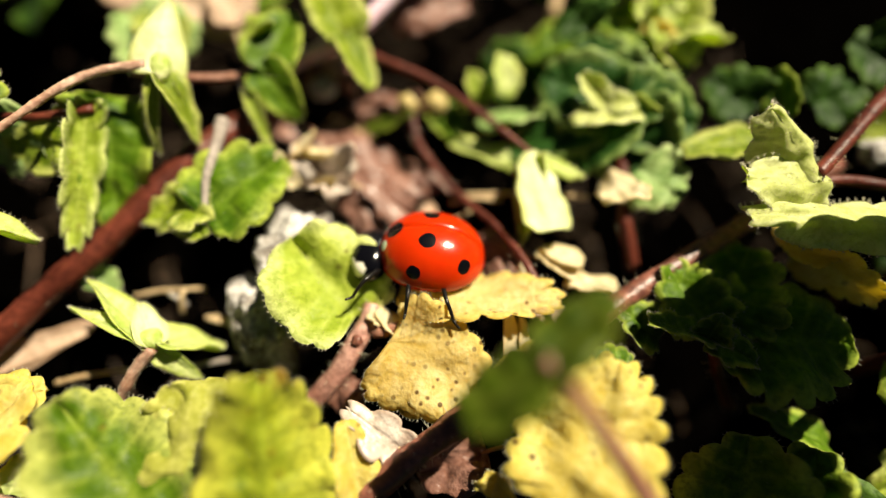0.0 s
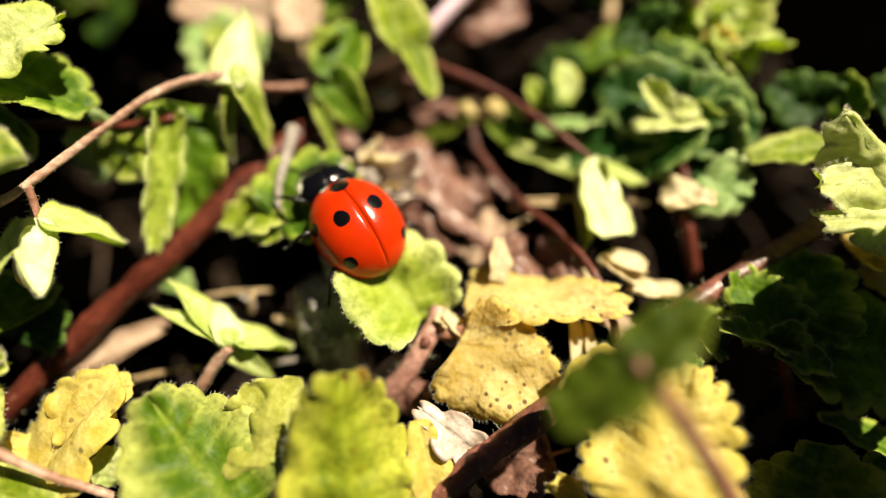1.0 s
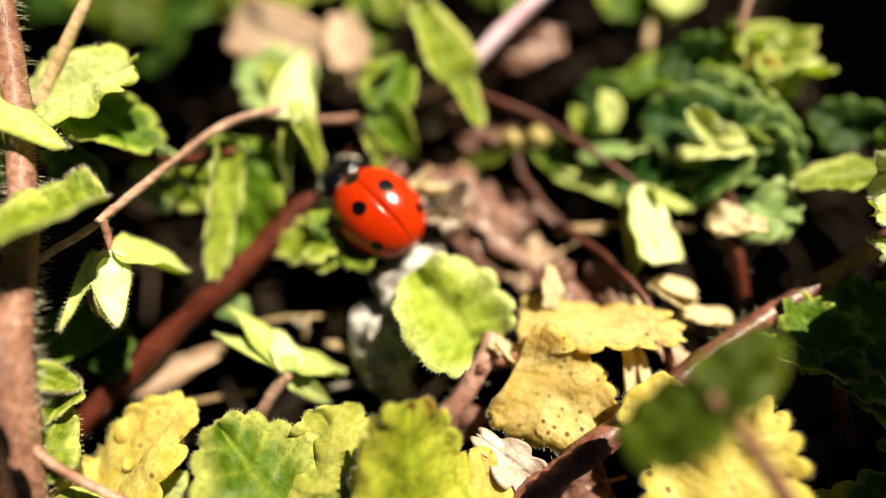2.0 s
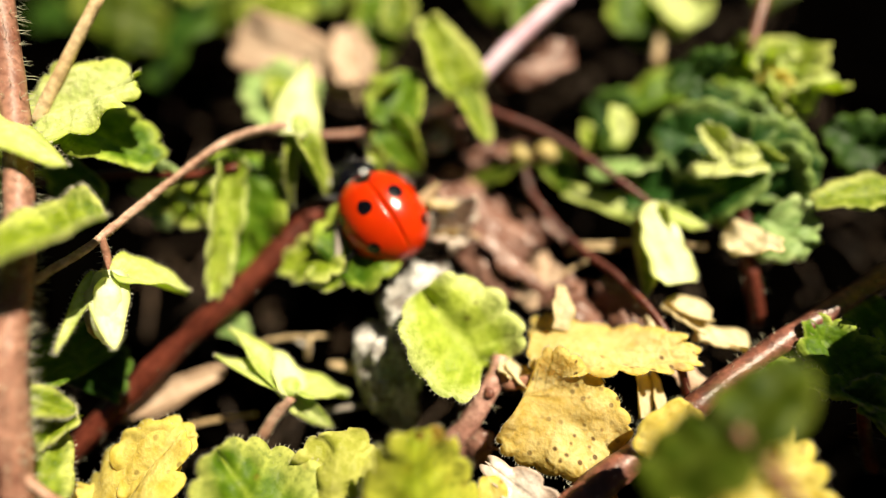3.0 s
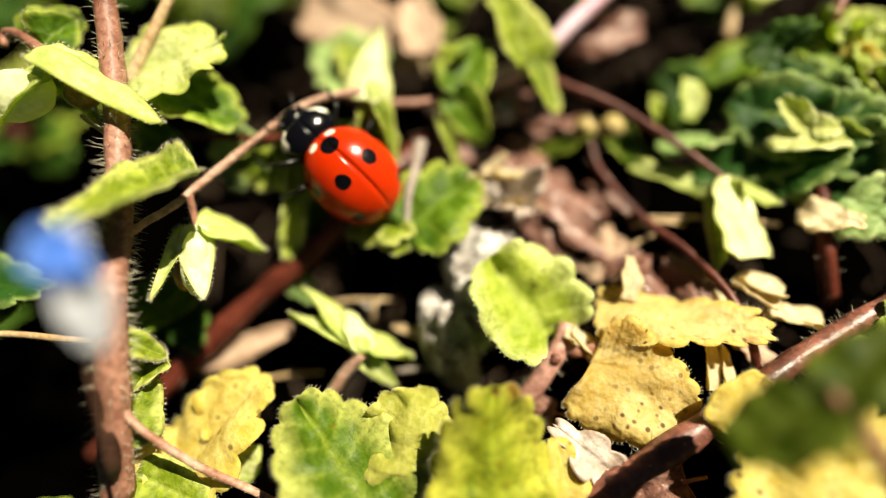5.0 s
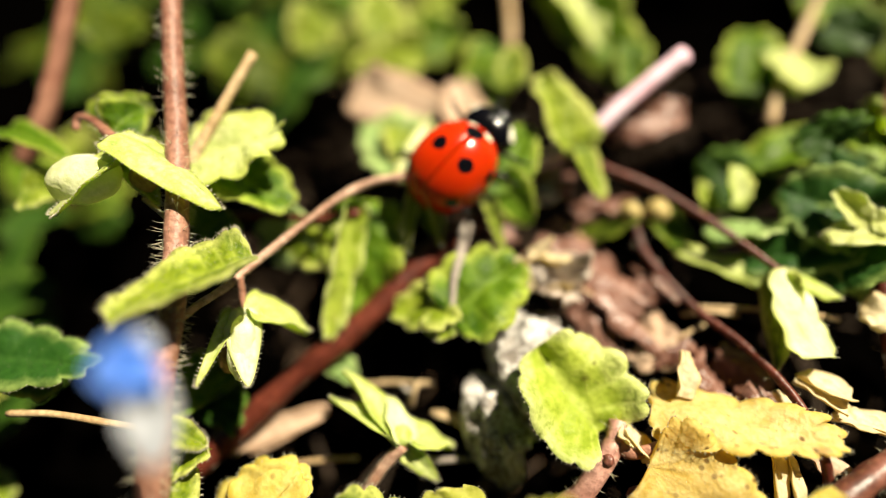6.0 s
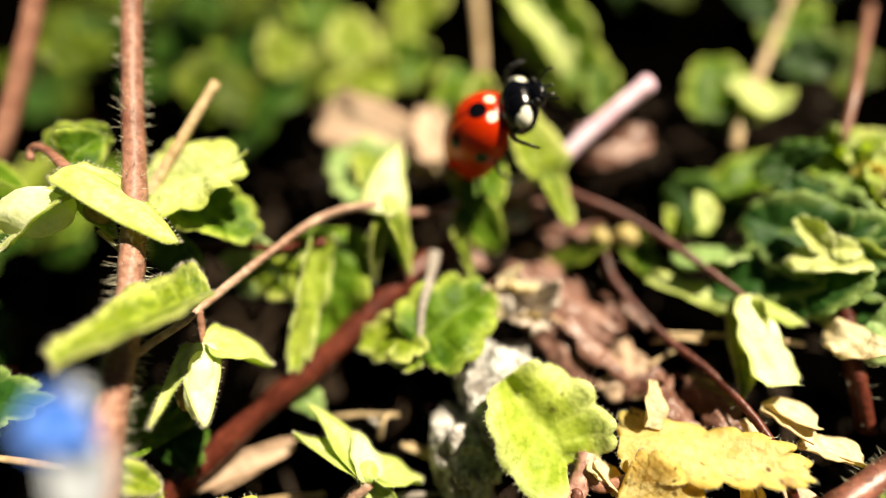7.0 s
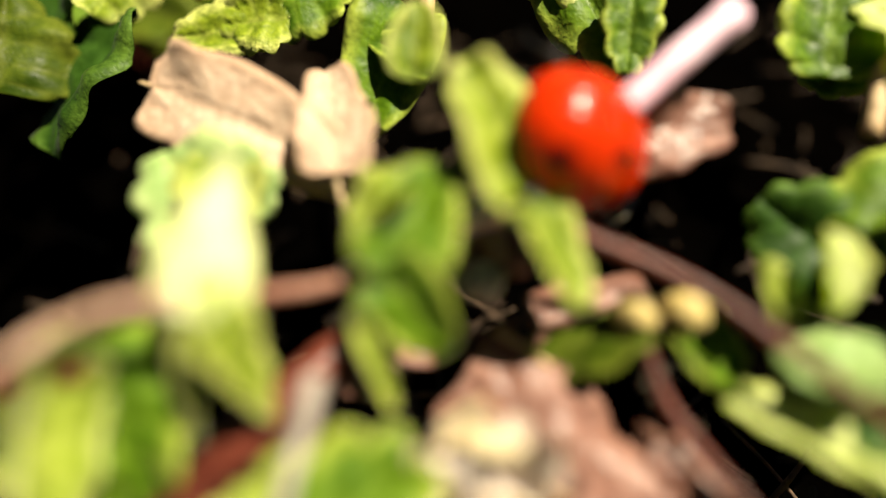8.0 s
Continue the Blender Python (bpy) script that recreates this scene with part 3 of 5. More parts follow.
stem(tall_stem, [(-21.60, 11.82, 10.89), (-21.56, 11.19, 10.16), (-21.58, 10.62, 9.86)], 0.16, 0.18, BROWN_STEM, hairs=20, hair=0.3)
hang_pod = lump("seed_pod", tall_stem, (-21.76, 8.90, 8.81), (0.68, 1.05, 0.62), (0, -0.4, 1), POD, 0.12, 6)
lump("calyx", tall_stem, (-20.79, 8.75, 9.79), (0.62, 1.45, 0.5), (0.05, -0.45, 1), IVORY, 0.12, 42, label="puffy pale calyx")
sepal(hang_pod, (-21.20, 10.38, 10.39), (-19.71, 7.06, 9.95), 1.83, (0.38, 0.05, 0.92), IVORY, cup=-0.3, hairs=22)
sepal(hang_pod, (-21.19, 10.58, 10.10), (-18.78, 10.94, 7.64), 2.46, (0.54, 0.58, 0.61), PALE, hairs=22)
sepal(hang_pod, (-21.56, 10.30, 10.22), (-21.74, 6.64, 10.52), 0.82, (0.34, 0.06, 0.94), PALE, hairs=26)
sepal(hang_pod, (-21.96, 10.70, 9.63), (-22.43, 8.71, 8.31), 1.33, (0.43, -0.57, 0.70), PALE, hairs=10)
stem(tall_stem, [(-30.83, 17.29, 14.99), (-30.75, 17.88, 15.30), (-29.66, 17.54, 15.39), (-27.95, 16.42, 15.46), (-26.79, 15.83, 15.41)], 0.17, 0.28, BROWN_STEM, hairs=40, hair=0.3)
stem(tall_stem, [(-26.07, 14.07, 13.68), (-24.33, 13.02, 13.46)], 0.10, 0.12, STRAW)
twin_pod = lump("seed_pod", tall_stem, (-26.11, 14.96, 14.15), (0.75, 0.7, 0.65), (0, -0.4, 1), POD, 0.12, 7)
lump("calyx", tall_stem, (-28.64, 14.26, 14.71), (1.85, 1.2, 0.85), (0.05, -0.45, 1), IVORY, 0.12, 41, label="puffy pale calyx")
sepal(twin_pod, (-26.54, 15.26, 15.37), (-29.67, 12.35, 14.62), 1.76, (-0.09, -0.16, 0.98), PALE, hairs=60)
sepal(twin_pod, (-26.92, 15.95, 16.00), (-21.34, 13.65, 14.52), 2.89, (0.39, 0.40, 0.83), PALE, cup=-0.25, hairs=60)
sepal(twin_pod, (-27.15, 15.70, 14.55), (-25.33, 13.98, 13.63), 1.58, (0.39, -0.08, 0.92), LIME, hairs=10)
sepal(twin_pod, (-28.60, 17.43, 15.07), (-28.08, 19.38, 15.04), 2.46, (0.67, -0.17, 0.72), GREEN, hairs=10)
leaf(tall_stem, (-22.64, 4.91, 10.00), (-21.45, 4.78, 8.34), 1.33, (0.80, 0.21, 0.56), LIME, teeth=0, point=0.3, notch=0, hairs=20)
leaf(tall_stem, (-22.41, 1.04, 7.41), (-22.39, 4.50, 8.19), 2.18, (0.87, -0.11, 0.48), LIME, teeth=4, hairs=26)
stem(tall_stem, [(-22.51, 3.01, 9.12), (-22.10, 2.14, 8.52), (-21.16, 1.43, 7.75), (-19.31, 0.51, 6.34), (-17.42, -0.13, 4.93), (-14.90, -1.23, 3.03)], 0.17, 0.18, FUZZY_STEM, hairs=160, hair=0.12)
yellow_low = thing("speedwell_plant", (-22.99, -1.18, -5.00), "yellow scalloped speedwell leaves close to the soil", "plant", "speedwell plants")
leaf(yellow_low, (-21.90, 0.00, 4.21), (-18.19, 4.40, 6.55), 5.09, (-0.38, -0.17, 0.91), YELLOW, teeth=5, cup=-0.1, notch=0.26, ripple=0.05, hairs=18, label="bright yellow deeply scalloped leaf")
leaf(yellow_low, (-21.28, 0.30, 4.23), (-23.21, 2.02, 5.28), 3.22, (0.66, 0.33, 0.68), YELLOW, teeth=4, cup=0.1, notch=0.2, hairs=8)
leaf(yellow_low, (-19.03, 0.29, 3.57), (-18.26, 1.77, 4.36), 1.50, (0.48, -0.59, 0.65), PALE, teeth=3, cup=0.2, hairs=6)
stem(yellow_low, [(-22.26, -2.67, 0.14), (-22.05, -0.91, 2.66), (-21.90, 0.01, 4.08)], 0.27, 0.22, PINK_STEM)
leaf(yellow_low, (-20.92, 2.77, 5.15), (-17.49, 4.28, 5.96), 2.94, (-0.13, -0.23, 0.97), YELLOW, teeth=4, hairs=8)
leaf(yellow_low, (-22.69, 0.05, 5.82), (-19.10, -0.96, 5.29), 2.27, (0.18, 0.13, 0.98), LIME, teeth=3, hairs=20)
# leaves and stalks behind the tall stem
left_back = thing("speedwell_plant", (-27.87, 18.23, -5.00), "speedwell plant with light green toothed leaves in the sun", "plant", "speedwell plants")
# Pale sepal colour on this lime leaf stands for the sun's glare on it.
leaf(left_back, (-25.74, 17.02, 13.26), (-20.60, 18.49, 14.30), 4.52, (-0.18, -0.06, 0.98), PALE, teeth=6, notch=0.2, cup=0.1, hairs=20)
leaf(left_back, (-24.77, 17.72, 12.57), (-20.41, 16.31, 11.29), 3.80, (0.31, 0.08, 0.95), GREEN, teeth=5, notch=0.16, hairs=10)
leaf(left_back, (-23.91, 15.83, 10.77), (-25.97, 14.71, 9.65), 3.24, (0.01, -0.72, 0.69), GREEN, teeth=4, hairs=6)
stem(left_back, [(-25.38, 16.77, 13.12), (-24.36, 18.80, 14.21), (-22.76, 22.43, 15.87)], 0.31, 0.23, STRAW, label="pale broken-off stalk")
stem(left_back, [(-28.04, 15.82, 9.97), (-25.37, 16.01, 10.07), (-22.26, 16.34, 9.98), (-19.63, 16.38, 9.74), (-17.19, 17.08, 9.58)], 0.22, 0.21, RED_STEM)
leaf(left_back, (-31.09, 18.54, 14.07), (-28.22, 19.78, 14.72), 2.50, (0.12, -0.68, 0.73), GREEN, teeth=5, hairs=6)
stem(left_back, [(-39.39, 19.18, 10.70), (-37.65, 21.49, 12.72), (-36.86, 24.89, 15.06), (-36.26, 28.32, 17.41), (-36.23, 30.73, 18.96)], 0.59, 0.48, BROWN_STEM)
# Added strip: stands for the sunlit frilled margin of the green leaf below.
leaf(left_back, (-17.54, 17.40, 9.75), (-18.10, 11.02, 6.36), 1.75, (0.71, -0.38, 0.59), SPRING, teeth=7, notch=0.2, cup=0.25, ripple=0.16, hairs=14, label="lime strip standing for the lit frilled edge of the leaf behind")
leaf(left_back, (-17.21, 18.23, 9.39), (-17.14, 12.70, 5.66), 4.38, (0.35, -0.52, 0.78), GREEN, teeth=8, ripple=0.1, notch=0.1, hairs=6)
leaf(left_back, (-20.36, 16.70, 9.38), (-23.07, 15.33, 7.32), 3.69, (-0.10, -0.76, 0.64), BLUEGREEN, teeth=5, hairs=4)
leaf(left_back, (-18.16, 15.29, 8.89), (-22.09, 15.68, 8.30), 2.69, (-0.18, -0.60, 0.78), LIME, teeth=5, hairs=6)
leaf(left_back, (-23.65, 7.16, 6.16), (-25.33, 8.85, 7.32), 4.14, (0.50, -0.10, 0.86), GREEN, teeth=5, hairs=8)
leaf(left_back, (-24.46, 6.51, 5.29), (-23.27, 8.67, 5.90), 3.93, (0.32, -0.42, 0.85), DARK, teeth=5, hairs=8)
leaf(left_back, (-35.37, 7.26, 9.31), (-28.48, 7.45, 9.62), 3.40, (-0.12, 0.03, 0.99), COOL, teeth=6, hairs=16)
leaf(left_back, (-33.43, 7.08, 7.97), (-30.84, 6.44, 8.16), 2.47, (0.01, 0.31, 0.95), GREEN, teeth=4, hairs=8)
leaf(left_back, (-36.66, 18.30, 14.21), (-32.30, 17.09, 13.82), 1.81, (0.18, 0.37, 0.91), GREEN, teeth=0, point=.3, notch=0, hairs=6)
leaf(left_back, (-35.10, 15.50, 12.45), (-33.62, 15.86, 12.11), 2.66, (0.27, -0.20, 0.94), LIME, teeth=4, hairs=6)
leaf(left_back, (-23.50, 3.72, 7.78), (-21.46, 4.65, 8.27), 1.65, (-0.16, -0.17, 0.97), LIME, teeth=4, hairs=16)
# the thick prostrate stem and the leaves on it
thick_stem = thing("speedwell_plant", (-20.30, 10.27, -5.00), "thick red-brown creeping speedwell stem with green leaves", "plant", "speedwell plants")
stem(thick_stem, [(-28.38, 0.88, 1.76), (-24.63, 4.85, 3.08), (-22.43, 7.22, 3.81), (-20.36, 9.33, 4.53), (-17.11, 12.38, 5.49), (-13.81, 16.22, 6.47), (-11.56, 19.17, 6.19), (-9.36, 22.00, 5.04)], 0.62, 0.76, RED_STEM, hairs=80, hair=0.25, rough=0.14, label="thick red-brown prostrate stem")
leaf(thick_stem, (-11.96, 12.49, 6.87), (-8.46, 15.82, 7.85), 4.74, (-0.01, -0.27, 0.96), GREEN, teeth=5, notch=0.16, cup=0.2, hairs=14, label="green leaf with pale brown-tipped scallops")
leaf(thick_stem, (-11.56, 13.06, 7.18), (-15.24, 13.02, 6.63), 2.88, (-0.15, -0.10, 0.98), LIME, teeth=4, notch=0.2, hairs=10)
leaf(thick_stem, (-12.54, 12.65, 7.09), (-11.83, 11.42, 6.70), 2.01, (0.05, -0.28, 0.96), LIME, teeth=3, hairs=6)
stem(thick_stem, [(-11.48, 17.59, 8.26), (-11.56, 16.22, 8.06), (-11.81, 14.32, 7.72), (-11.81, 12.69, 7.11)], 0.37, 0.14, GREY, label="thin grey dry stalk")
leaf(thick_stem, (-18.27, 9.88, 3.63), (-17.75, 10.98, 4.22), 1.86, (0.20, -0.53, 0.82), BLUEGREEN, teeth=4, hairs=4)
arch_pod = lump("seed_pod", tall_stem, (-13.92, 18.87, 10.53), (0.5, 0.8, 0.5), (0, -0.4, 1), PALE, 0.1, 8)
sepal(arch_pod, (-13.98, 18.28, 10.61), (-13.91, 22.55, 11.69), 2.84, (0.50, -0.22, 0.84), IVORY, cup=-0.4, bend=-0.08)
sepal(arch_pod, (-13.99, 18.37, 10.66), (-12.34, 16.62, 7.74), 2.21, (0.90, 0.19, 0.40), LIME)
sepal(arch_pod, (-14.14, 18.44, 10.57), (-14.71, 15.51, 7.95), 0.98, (-0.20, -0.63, 0.75), LIME)
sepal(arch_pod, (-14.36, 18.86, 10.52), (-15.83, 21.83, 10.78), 1.29, (-0.12, -0.14, 0.98), GREEN)
sepal(arch_pod, (-13.82, 18.76, 9.94), (-13.37, 17.11, 7.47), 1.32, (-0.21, -0.83, 0.52), GREEN)
stem(thick_stem, [(-15.62, 19.09, 10.12), (-13.87, 19.40, 9.49), (-11.78, 20.09, 8.80), (-9.92, 21.01, 8.49)], 0.22, 0.23, BROWN_STEM)
# the shoot that the beetle climbs at the end
far_shoot = thing("speedwell_plant", (-10.29, 20.27, -5.00), "green speedwell shoot with oblong leaves on a pink stem", "plant", "speedwell plants")
leaf(far_shoot, (-9.58, 20.37, 8.94), (-8.43, 23.84, 10.26), 3.06, (0.16, -0.40, 0.90), GREEN, teeth=0, notch=0, point=.15, cup=0.3, hairs=4)
leaf(far_shoot, (-9.83, 20.68, 9.11), (-7.90, 18.55, 7.31), 2.59, (0.09, -0.59, 0.80), GREEN, teeth=0, notch=0, point=.3, cup=0.3, hairs=4)
leaf(far_shoot, (-10.48, 19.61, 8.54), (-9.41, 16.98, 7.14), 0.85, (0.02, -0.46, 0.89), LIME, teeth=0, notch=0, point=.3, cup=0.5, hairs=4)
leaf(far_shoot, (-9.24, 23.00, 10.08), (-11.10, 21.93, 9.77), 2.17, (-0.26, 0.19, 0.95), LIME, teeth=0, notch=0, point=.2, cup=0.3, hairs=4)
leaf(far_shoot, (-5.42, 22.79, 8.90), (-7.55, 26.88, 11.61), 3.20, (0.35, -0.35, 0.87), LIME, teeth=5, notch=0.04, cup=0.5, ripple=0.07, hairs=4, label="lime oblong leaf standing up")
leaf(far_shoot, (-5.61, 22.91, 9.23), (-3.90, 20.03, 8.23), 2.36, (0.54, 0.03, 0.84), LIME, teeth=0, notch=0, cup=0.3, hairs=4)
stem(far_shoot, [(-11.75, 21.49, 6.89), (-9.02, 22.66, 7.51), (-5.49, 24.05, 8.25), (-2.37, 26.62, 9.75), (0.81, 29.08, 11.19)], 0.46, 0.51, PALE_PINK, label="thick pink stem with a pale broken end")
stem(far_shoot, [(-5.51, 23.16, 8.31), (-3.42, 22.26, 8.09), (-0.65, 21.03, 7.71), (2.05, 18.91, 7.37), (3.76, 17.37, 7.09), (4.85, 16.34, 6.93)], 0.30, 0.16, RED_STEM)
drop_pod = lump("seed_pod", far_shoot, (5.28, 14.00, 6.22), (0.85, 1.6, 0.6), (0, -0.4, 1), IVORY, 0.1, 9)
leaf(drop_pod, (5.55, 11.90, 6.65), (4.85, 16.46, 7.40), 2.90, (0.40, -0.25, 0.88), IVORY, teeth=0, notch=0, point=0.0, wide=0.35, full=0.62, heart=0.02, cup=-0.25, bend=0.05, hairs=12, name="sepal")
sepal(drop_pod, (4.71, 16.34, 7.07), (3.55, 11.50, 6.05), 2.10, (-0.68, -0.10, 0.72), LIME, cup=-0.3)
sepal(drop_pod, (5.23, 16.17, 6.97), (7.70, 15.50, 6.40), 1.70, (0.24, 0.24, 0.94), PALE, cup=-0.3)
red_twig = thing("speedwell_plant", (2.47, 14.50, -5.00), "bare dark red speedwell stem with two pale buds", "plant", "speedwell plants")
stem(red_twig, [(-1.88, 20.53, 6.11), (-1.31, 18.08, 5.61), (0.83, 15.00, 5.30), (2.93, 12.55, 5.58), (4.36, 9.95, 5.79), (5.11, 7.74, 5.14), (5.48, 6.05, 3.72)], 0.20, 0.22, RED_STEM, hairs=40)
lump("bud", red_twig, (-2.01, 20.76, 6.24), (0.75, 0.7, 0.7), (0, -0.4, 1), BUD, 0.2, 11)
lump("bud", red_twig, (-0.44, 20.96, 6.08), (0.7, 0.7, 0.7), (0, -0.4, 1), BUD, 0.2, 12)
leaf(red_twig, (-1.84, 20.67, 5.66), (-5.62, 19.41, 4.99), 3.22, (-0.29, 0.41, 0.86), OLIVE, teeth=3, hairs=0)
leaf(red_twig, (-0.49, 20.86, 5.50), (1.50, 19.00, 4.77), 3.23, (0.42, 0.10, 0.90), GREEN, teeth=3, hairs=0)
# the two leafy heads at the back
dark_rosette = thing("speedwell_plant", (10.39, 18.83, -5.00), "dark green speedwell rosette with lit leaf edges painted in its colour", "plant", "speedwell plants")
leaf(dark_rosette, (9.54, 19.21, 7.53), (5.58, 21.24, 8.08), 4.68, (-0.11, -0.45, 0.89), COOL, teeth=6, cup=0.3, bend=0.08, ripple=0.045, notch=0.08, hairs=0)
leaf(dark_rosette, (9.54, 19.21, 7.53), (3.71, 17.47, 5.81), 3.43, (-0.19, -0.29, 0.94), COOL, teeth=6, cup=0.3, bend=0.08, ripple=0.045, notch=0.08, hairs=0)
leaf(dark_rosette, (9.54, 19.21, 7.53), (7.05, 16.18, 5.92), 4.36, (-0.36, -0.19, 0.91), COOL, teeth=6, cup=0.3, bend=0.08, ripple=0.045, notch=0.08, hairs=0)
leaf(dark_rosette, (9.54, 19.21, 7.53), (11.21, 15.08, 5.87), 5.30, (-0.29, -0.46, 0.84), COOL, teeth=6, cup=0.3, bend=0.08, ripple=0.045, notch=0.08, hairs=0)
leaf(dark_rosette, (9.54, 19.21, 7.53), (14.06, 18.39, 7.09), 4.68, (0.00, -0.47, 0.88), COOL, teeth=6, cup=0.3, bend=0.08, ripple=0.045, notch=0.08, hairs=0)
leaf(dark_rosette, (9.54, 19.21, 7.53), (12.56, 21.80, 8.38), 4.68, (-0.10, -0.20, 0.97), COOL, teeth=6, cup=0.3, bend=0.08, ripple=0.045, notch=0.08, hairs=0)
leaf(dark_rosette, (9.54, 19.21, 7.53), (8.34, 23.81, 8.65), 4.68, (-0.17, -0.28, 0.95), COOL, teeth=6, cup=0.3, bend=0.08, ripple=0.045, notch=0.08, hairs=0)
leaf(dark_rosette, (9.54, 19.21, 7.53), (12.54, 16.59, 6.40), 2.81, (-0.42, -0.72, 0.56), GREEN, teeth=5, cup=0.18, bend=0.08, ripple=0.025, notch=0.08, hairs=0)
leaf(dark_rosette, (10.50, 18.43, 7.91), (6.91, 18.04, 8.10), 2.28, (0.03, 0.18, 0.98), FUZZY, teeth=5, cup=0.4, curl=0.4, hairs=4, label="curled young leaf with bright edge")
leaf(dark_rosette, (8.68, 18.83, 8.13), (7.39, 20.12, 9.07), 1.37, (0.02, -0.58, 0.81), FUZZY, teeth=4, cup=0.6, hairs=4)
leaf(dark_rosette, (8.94, 18.75, 8.21), (10.25, 18.79, 8.37), 1.21, (-0.09, -0.44, 0.89), FUZZY, teeth=4, cup=0.6, hairs=4)
leaf(dark_rosette, (10.40, 15.61, 6.68), (12.19, 13.75, 6.75), 3.61, (-0.28, -0.24, 0.93), BLUEGREEN, teeth=5, cup=0.1, hairs=8, label="pale grey-green leaf")
leaf(dark_rosette, (10.21, 14.80, 6.78), (8.21, 13.88, 6.55), 2.80, (-0.26, 0.35, 0.90), CREAM, teeth=4, cup=0.1, hairs=4)
stem(dark_rosette, [(10.47, 11.23, 3.29), (9.98, 12.65, 4.57), (9.83, 14.00, 5.29), (9.78, 18.55, 6.92)], 0.41, 0.38, RED_STEM, hairs=30)
pale_rosette = thing("speedwell_plant", (13.79, 23.58, -5.00), "yellow-green speedwell head with ruffled leaves", "plant", "speedwell plants")
leaf(pale_rosette, (12.62, 24.21, 8.34), (14.60, 22.27, 8.36), 2.98, (0.06, 0.07, 1.00), PALE, teeth=6, cup=0.4, ripple=0.1, bend=0.12, hairs=0)
leaf(pale_rosette, (12.62, 24.21, 8.34), (9.80, 23.09, 8.27), 3.15, (-0.08, 0.14, 0.99), LIME, teeth=6, cup=0.3, bend=0.12, hairs=0)
leaf(pale_rosette, (12.62, 24.21, 8.34), (13.01, 25.90, 9.50), 3.48, (0.49, -0.57, 0.66), PALE, teeth=6, cup=0.4, ripple=0.1, bend=0.12, hairs=0)
leaf(pale_rosette, (12.62, 24.21, 8.34), (9.22, 25.30, 8.65), 4.31, (0.10, 0.01, 1.00), GREEN, teeth=6, cup=0.3, bend=0.12, hairs=0)
leaf(pale_rosette, (12.62, 24.21, 8.34), (10.62, 22.37, 7.89), 2.98, (-0.28, 0.07, 0.96), LIME, teeth=6, cup=0.3, bend=0.12, hairs=0)
leaf(pale_rosette, (12.62, 24.21, 8.34), (13.43, 21.47, 7.67), 3.64, (0.33, -0.13, 0.93), PALE, teeth=6, cup=0.4, ripple=0.1, bend=0.12, hairs=0)
leaf(pale_rosette, (12.62, 24.21, 8.34), (16.59, 24.21, 8.34), 3.97, (-0.00, 0.07, 1.00), PALE, teeth=6, cup=0.4, ripple=0.1, bend=0.12, hairs=0)
leaf(pale_rosette, (12.62, 24.21, 8.34), (14.90, 26.78, 9.44), 3.97, (-0.36, -0.08, 0.93), LIME, teeth=6, cup=0.3, bend=0.12, hairs=0)
leaf(pale_rosette, (12.62, 24.21, 8.34), (11.75, 27.52, 9.30), 3.97, (0.36, -0.17, 0.92), PALE, teeth=6, cup=0.4, ripple=0.1, bend=0.12, hairs=0)
leaf(pale_rosette, (12.41, 23.38, 8.42), (13.16, 23.68, 9.12), 1.79, (-0.39, -0.61, 0.69), YELLOW, teeth=4, cup=0.6, hairs=0)
leaf(pale_rosette, (12.41, 23.38, 8.42), (11.07, 23.40, 8.97), 1.79, (0.30, -0.58, 0.76), YELLOW, teeth=4, cup=0.6, hairs=0)
stem(pale_rosette, [(13.97, 21.98, 4.23), (13.25, 23.40, 6.58), (12.62, 24.21, 8.34)], 0.36, 0.30, RED_STEM)
leaf(dark_rosette, (3.38, 20.67, 6.98), (3.59, 22.78, 8.24), 2.07, (0.59, -0.46, 0.67), PALE, teeth=3, cup=0.4, hairs=0)
leaf(dark_rosette, (2.04, 20.55, 6.66), (1.79, 22.10, 7.61), 2.03, (0.63, -0.33, 0.70), LIME, teeth=3, cup=0.3, hairs=0)
leaf(dark_rosette, (2.28, 18.75, 6.10), (5.87, 20.02, 6.90), 3.04, (-0.35, 0.46, 0.82), BLUEGREEN, teeth=5, cup=0.2, hairs=0)
leaf(dark_rosette, (4.88, 16.59, 5.34), (0.60, 18.55, 5.99), 2.00, (0.26, 0.25, 0.93), PALE, teeth=5, cup=0.2, hairs=0)
right_plant = thing("speedwell_plant", (21.31, 12.65, -5.00), "speedwell plant with thick hairy lime leaves", "plant", "speedwell plants")
leaf(right_plant, (17.18, 12.95, 9.51), (14.73, 15.44, 11.36), 2.70, (0.1, -0.45, 0.89), FUZZY, teeth=4, cup=-0.5, curl=0.5, notch=0.2, ripple=0.12, full=0.55, hairs=70, hair=0.5, label="hairy lime leaf curled along its edge")
leaf(right_plant, (17.56, 12.84, 9.45), (13.47, 12.60, 9.98), 2.60, (0.2, -0.25, 0.95), FUZZY, teeth=4, cup=-0.5, notch=0.2, ripple=0.12, full=0.55, hairs=70, hair=0.5)
leaf(right_plant, (21.44, 10.79, 8.89), (13.82, 11.38, 9.59), 2.70, (0.1, 0.0, 1.0), FUZZY, teeth=6, cup=-0.2, curl=0.15, notch=0.2, ripple=0.12, full=0.5, hairs=80, hair=0.5)
stem(right_plant, [(17.11, 13.21, 9.38), (18.86, 14.82, 9.44), (22.03, 17.75, 9.40), (26.51, 21.30, 9.17)], 0.31, 0.43, RED_STEM, hairs=40)
stem(right_plant, [(17.52, 13.70, 8.05), (19.93, 13.96, 7.92), (22.71, 13.59, 7.72)], 0.25, 0.28, RED_STEM)
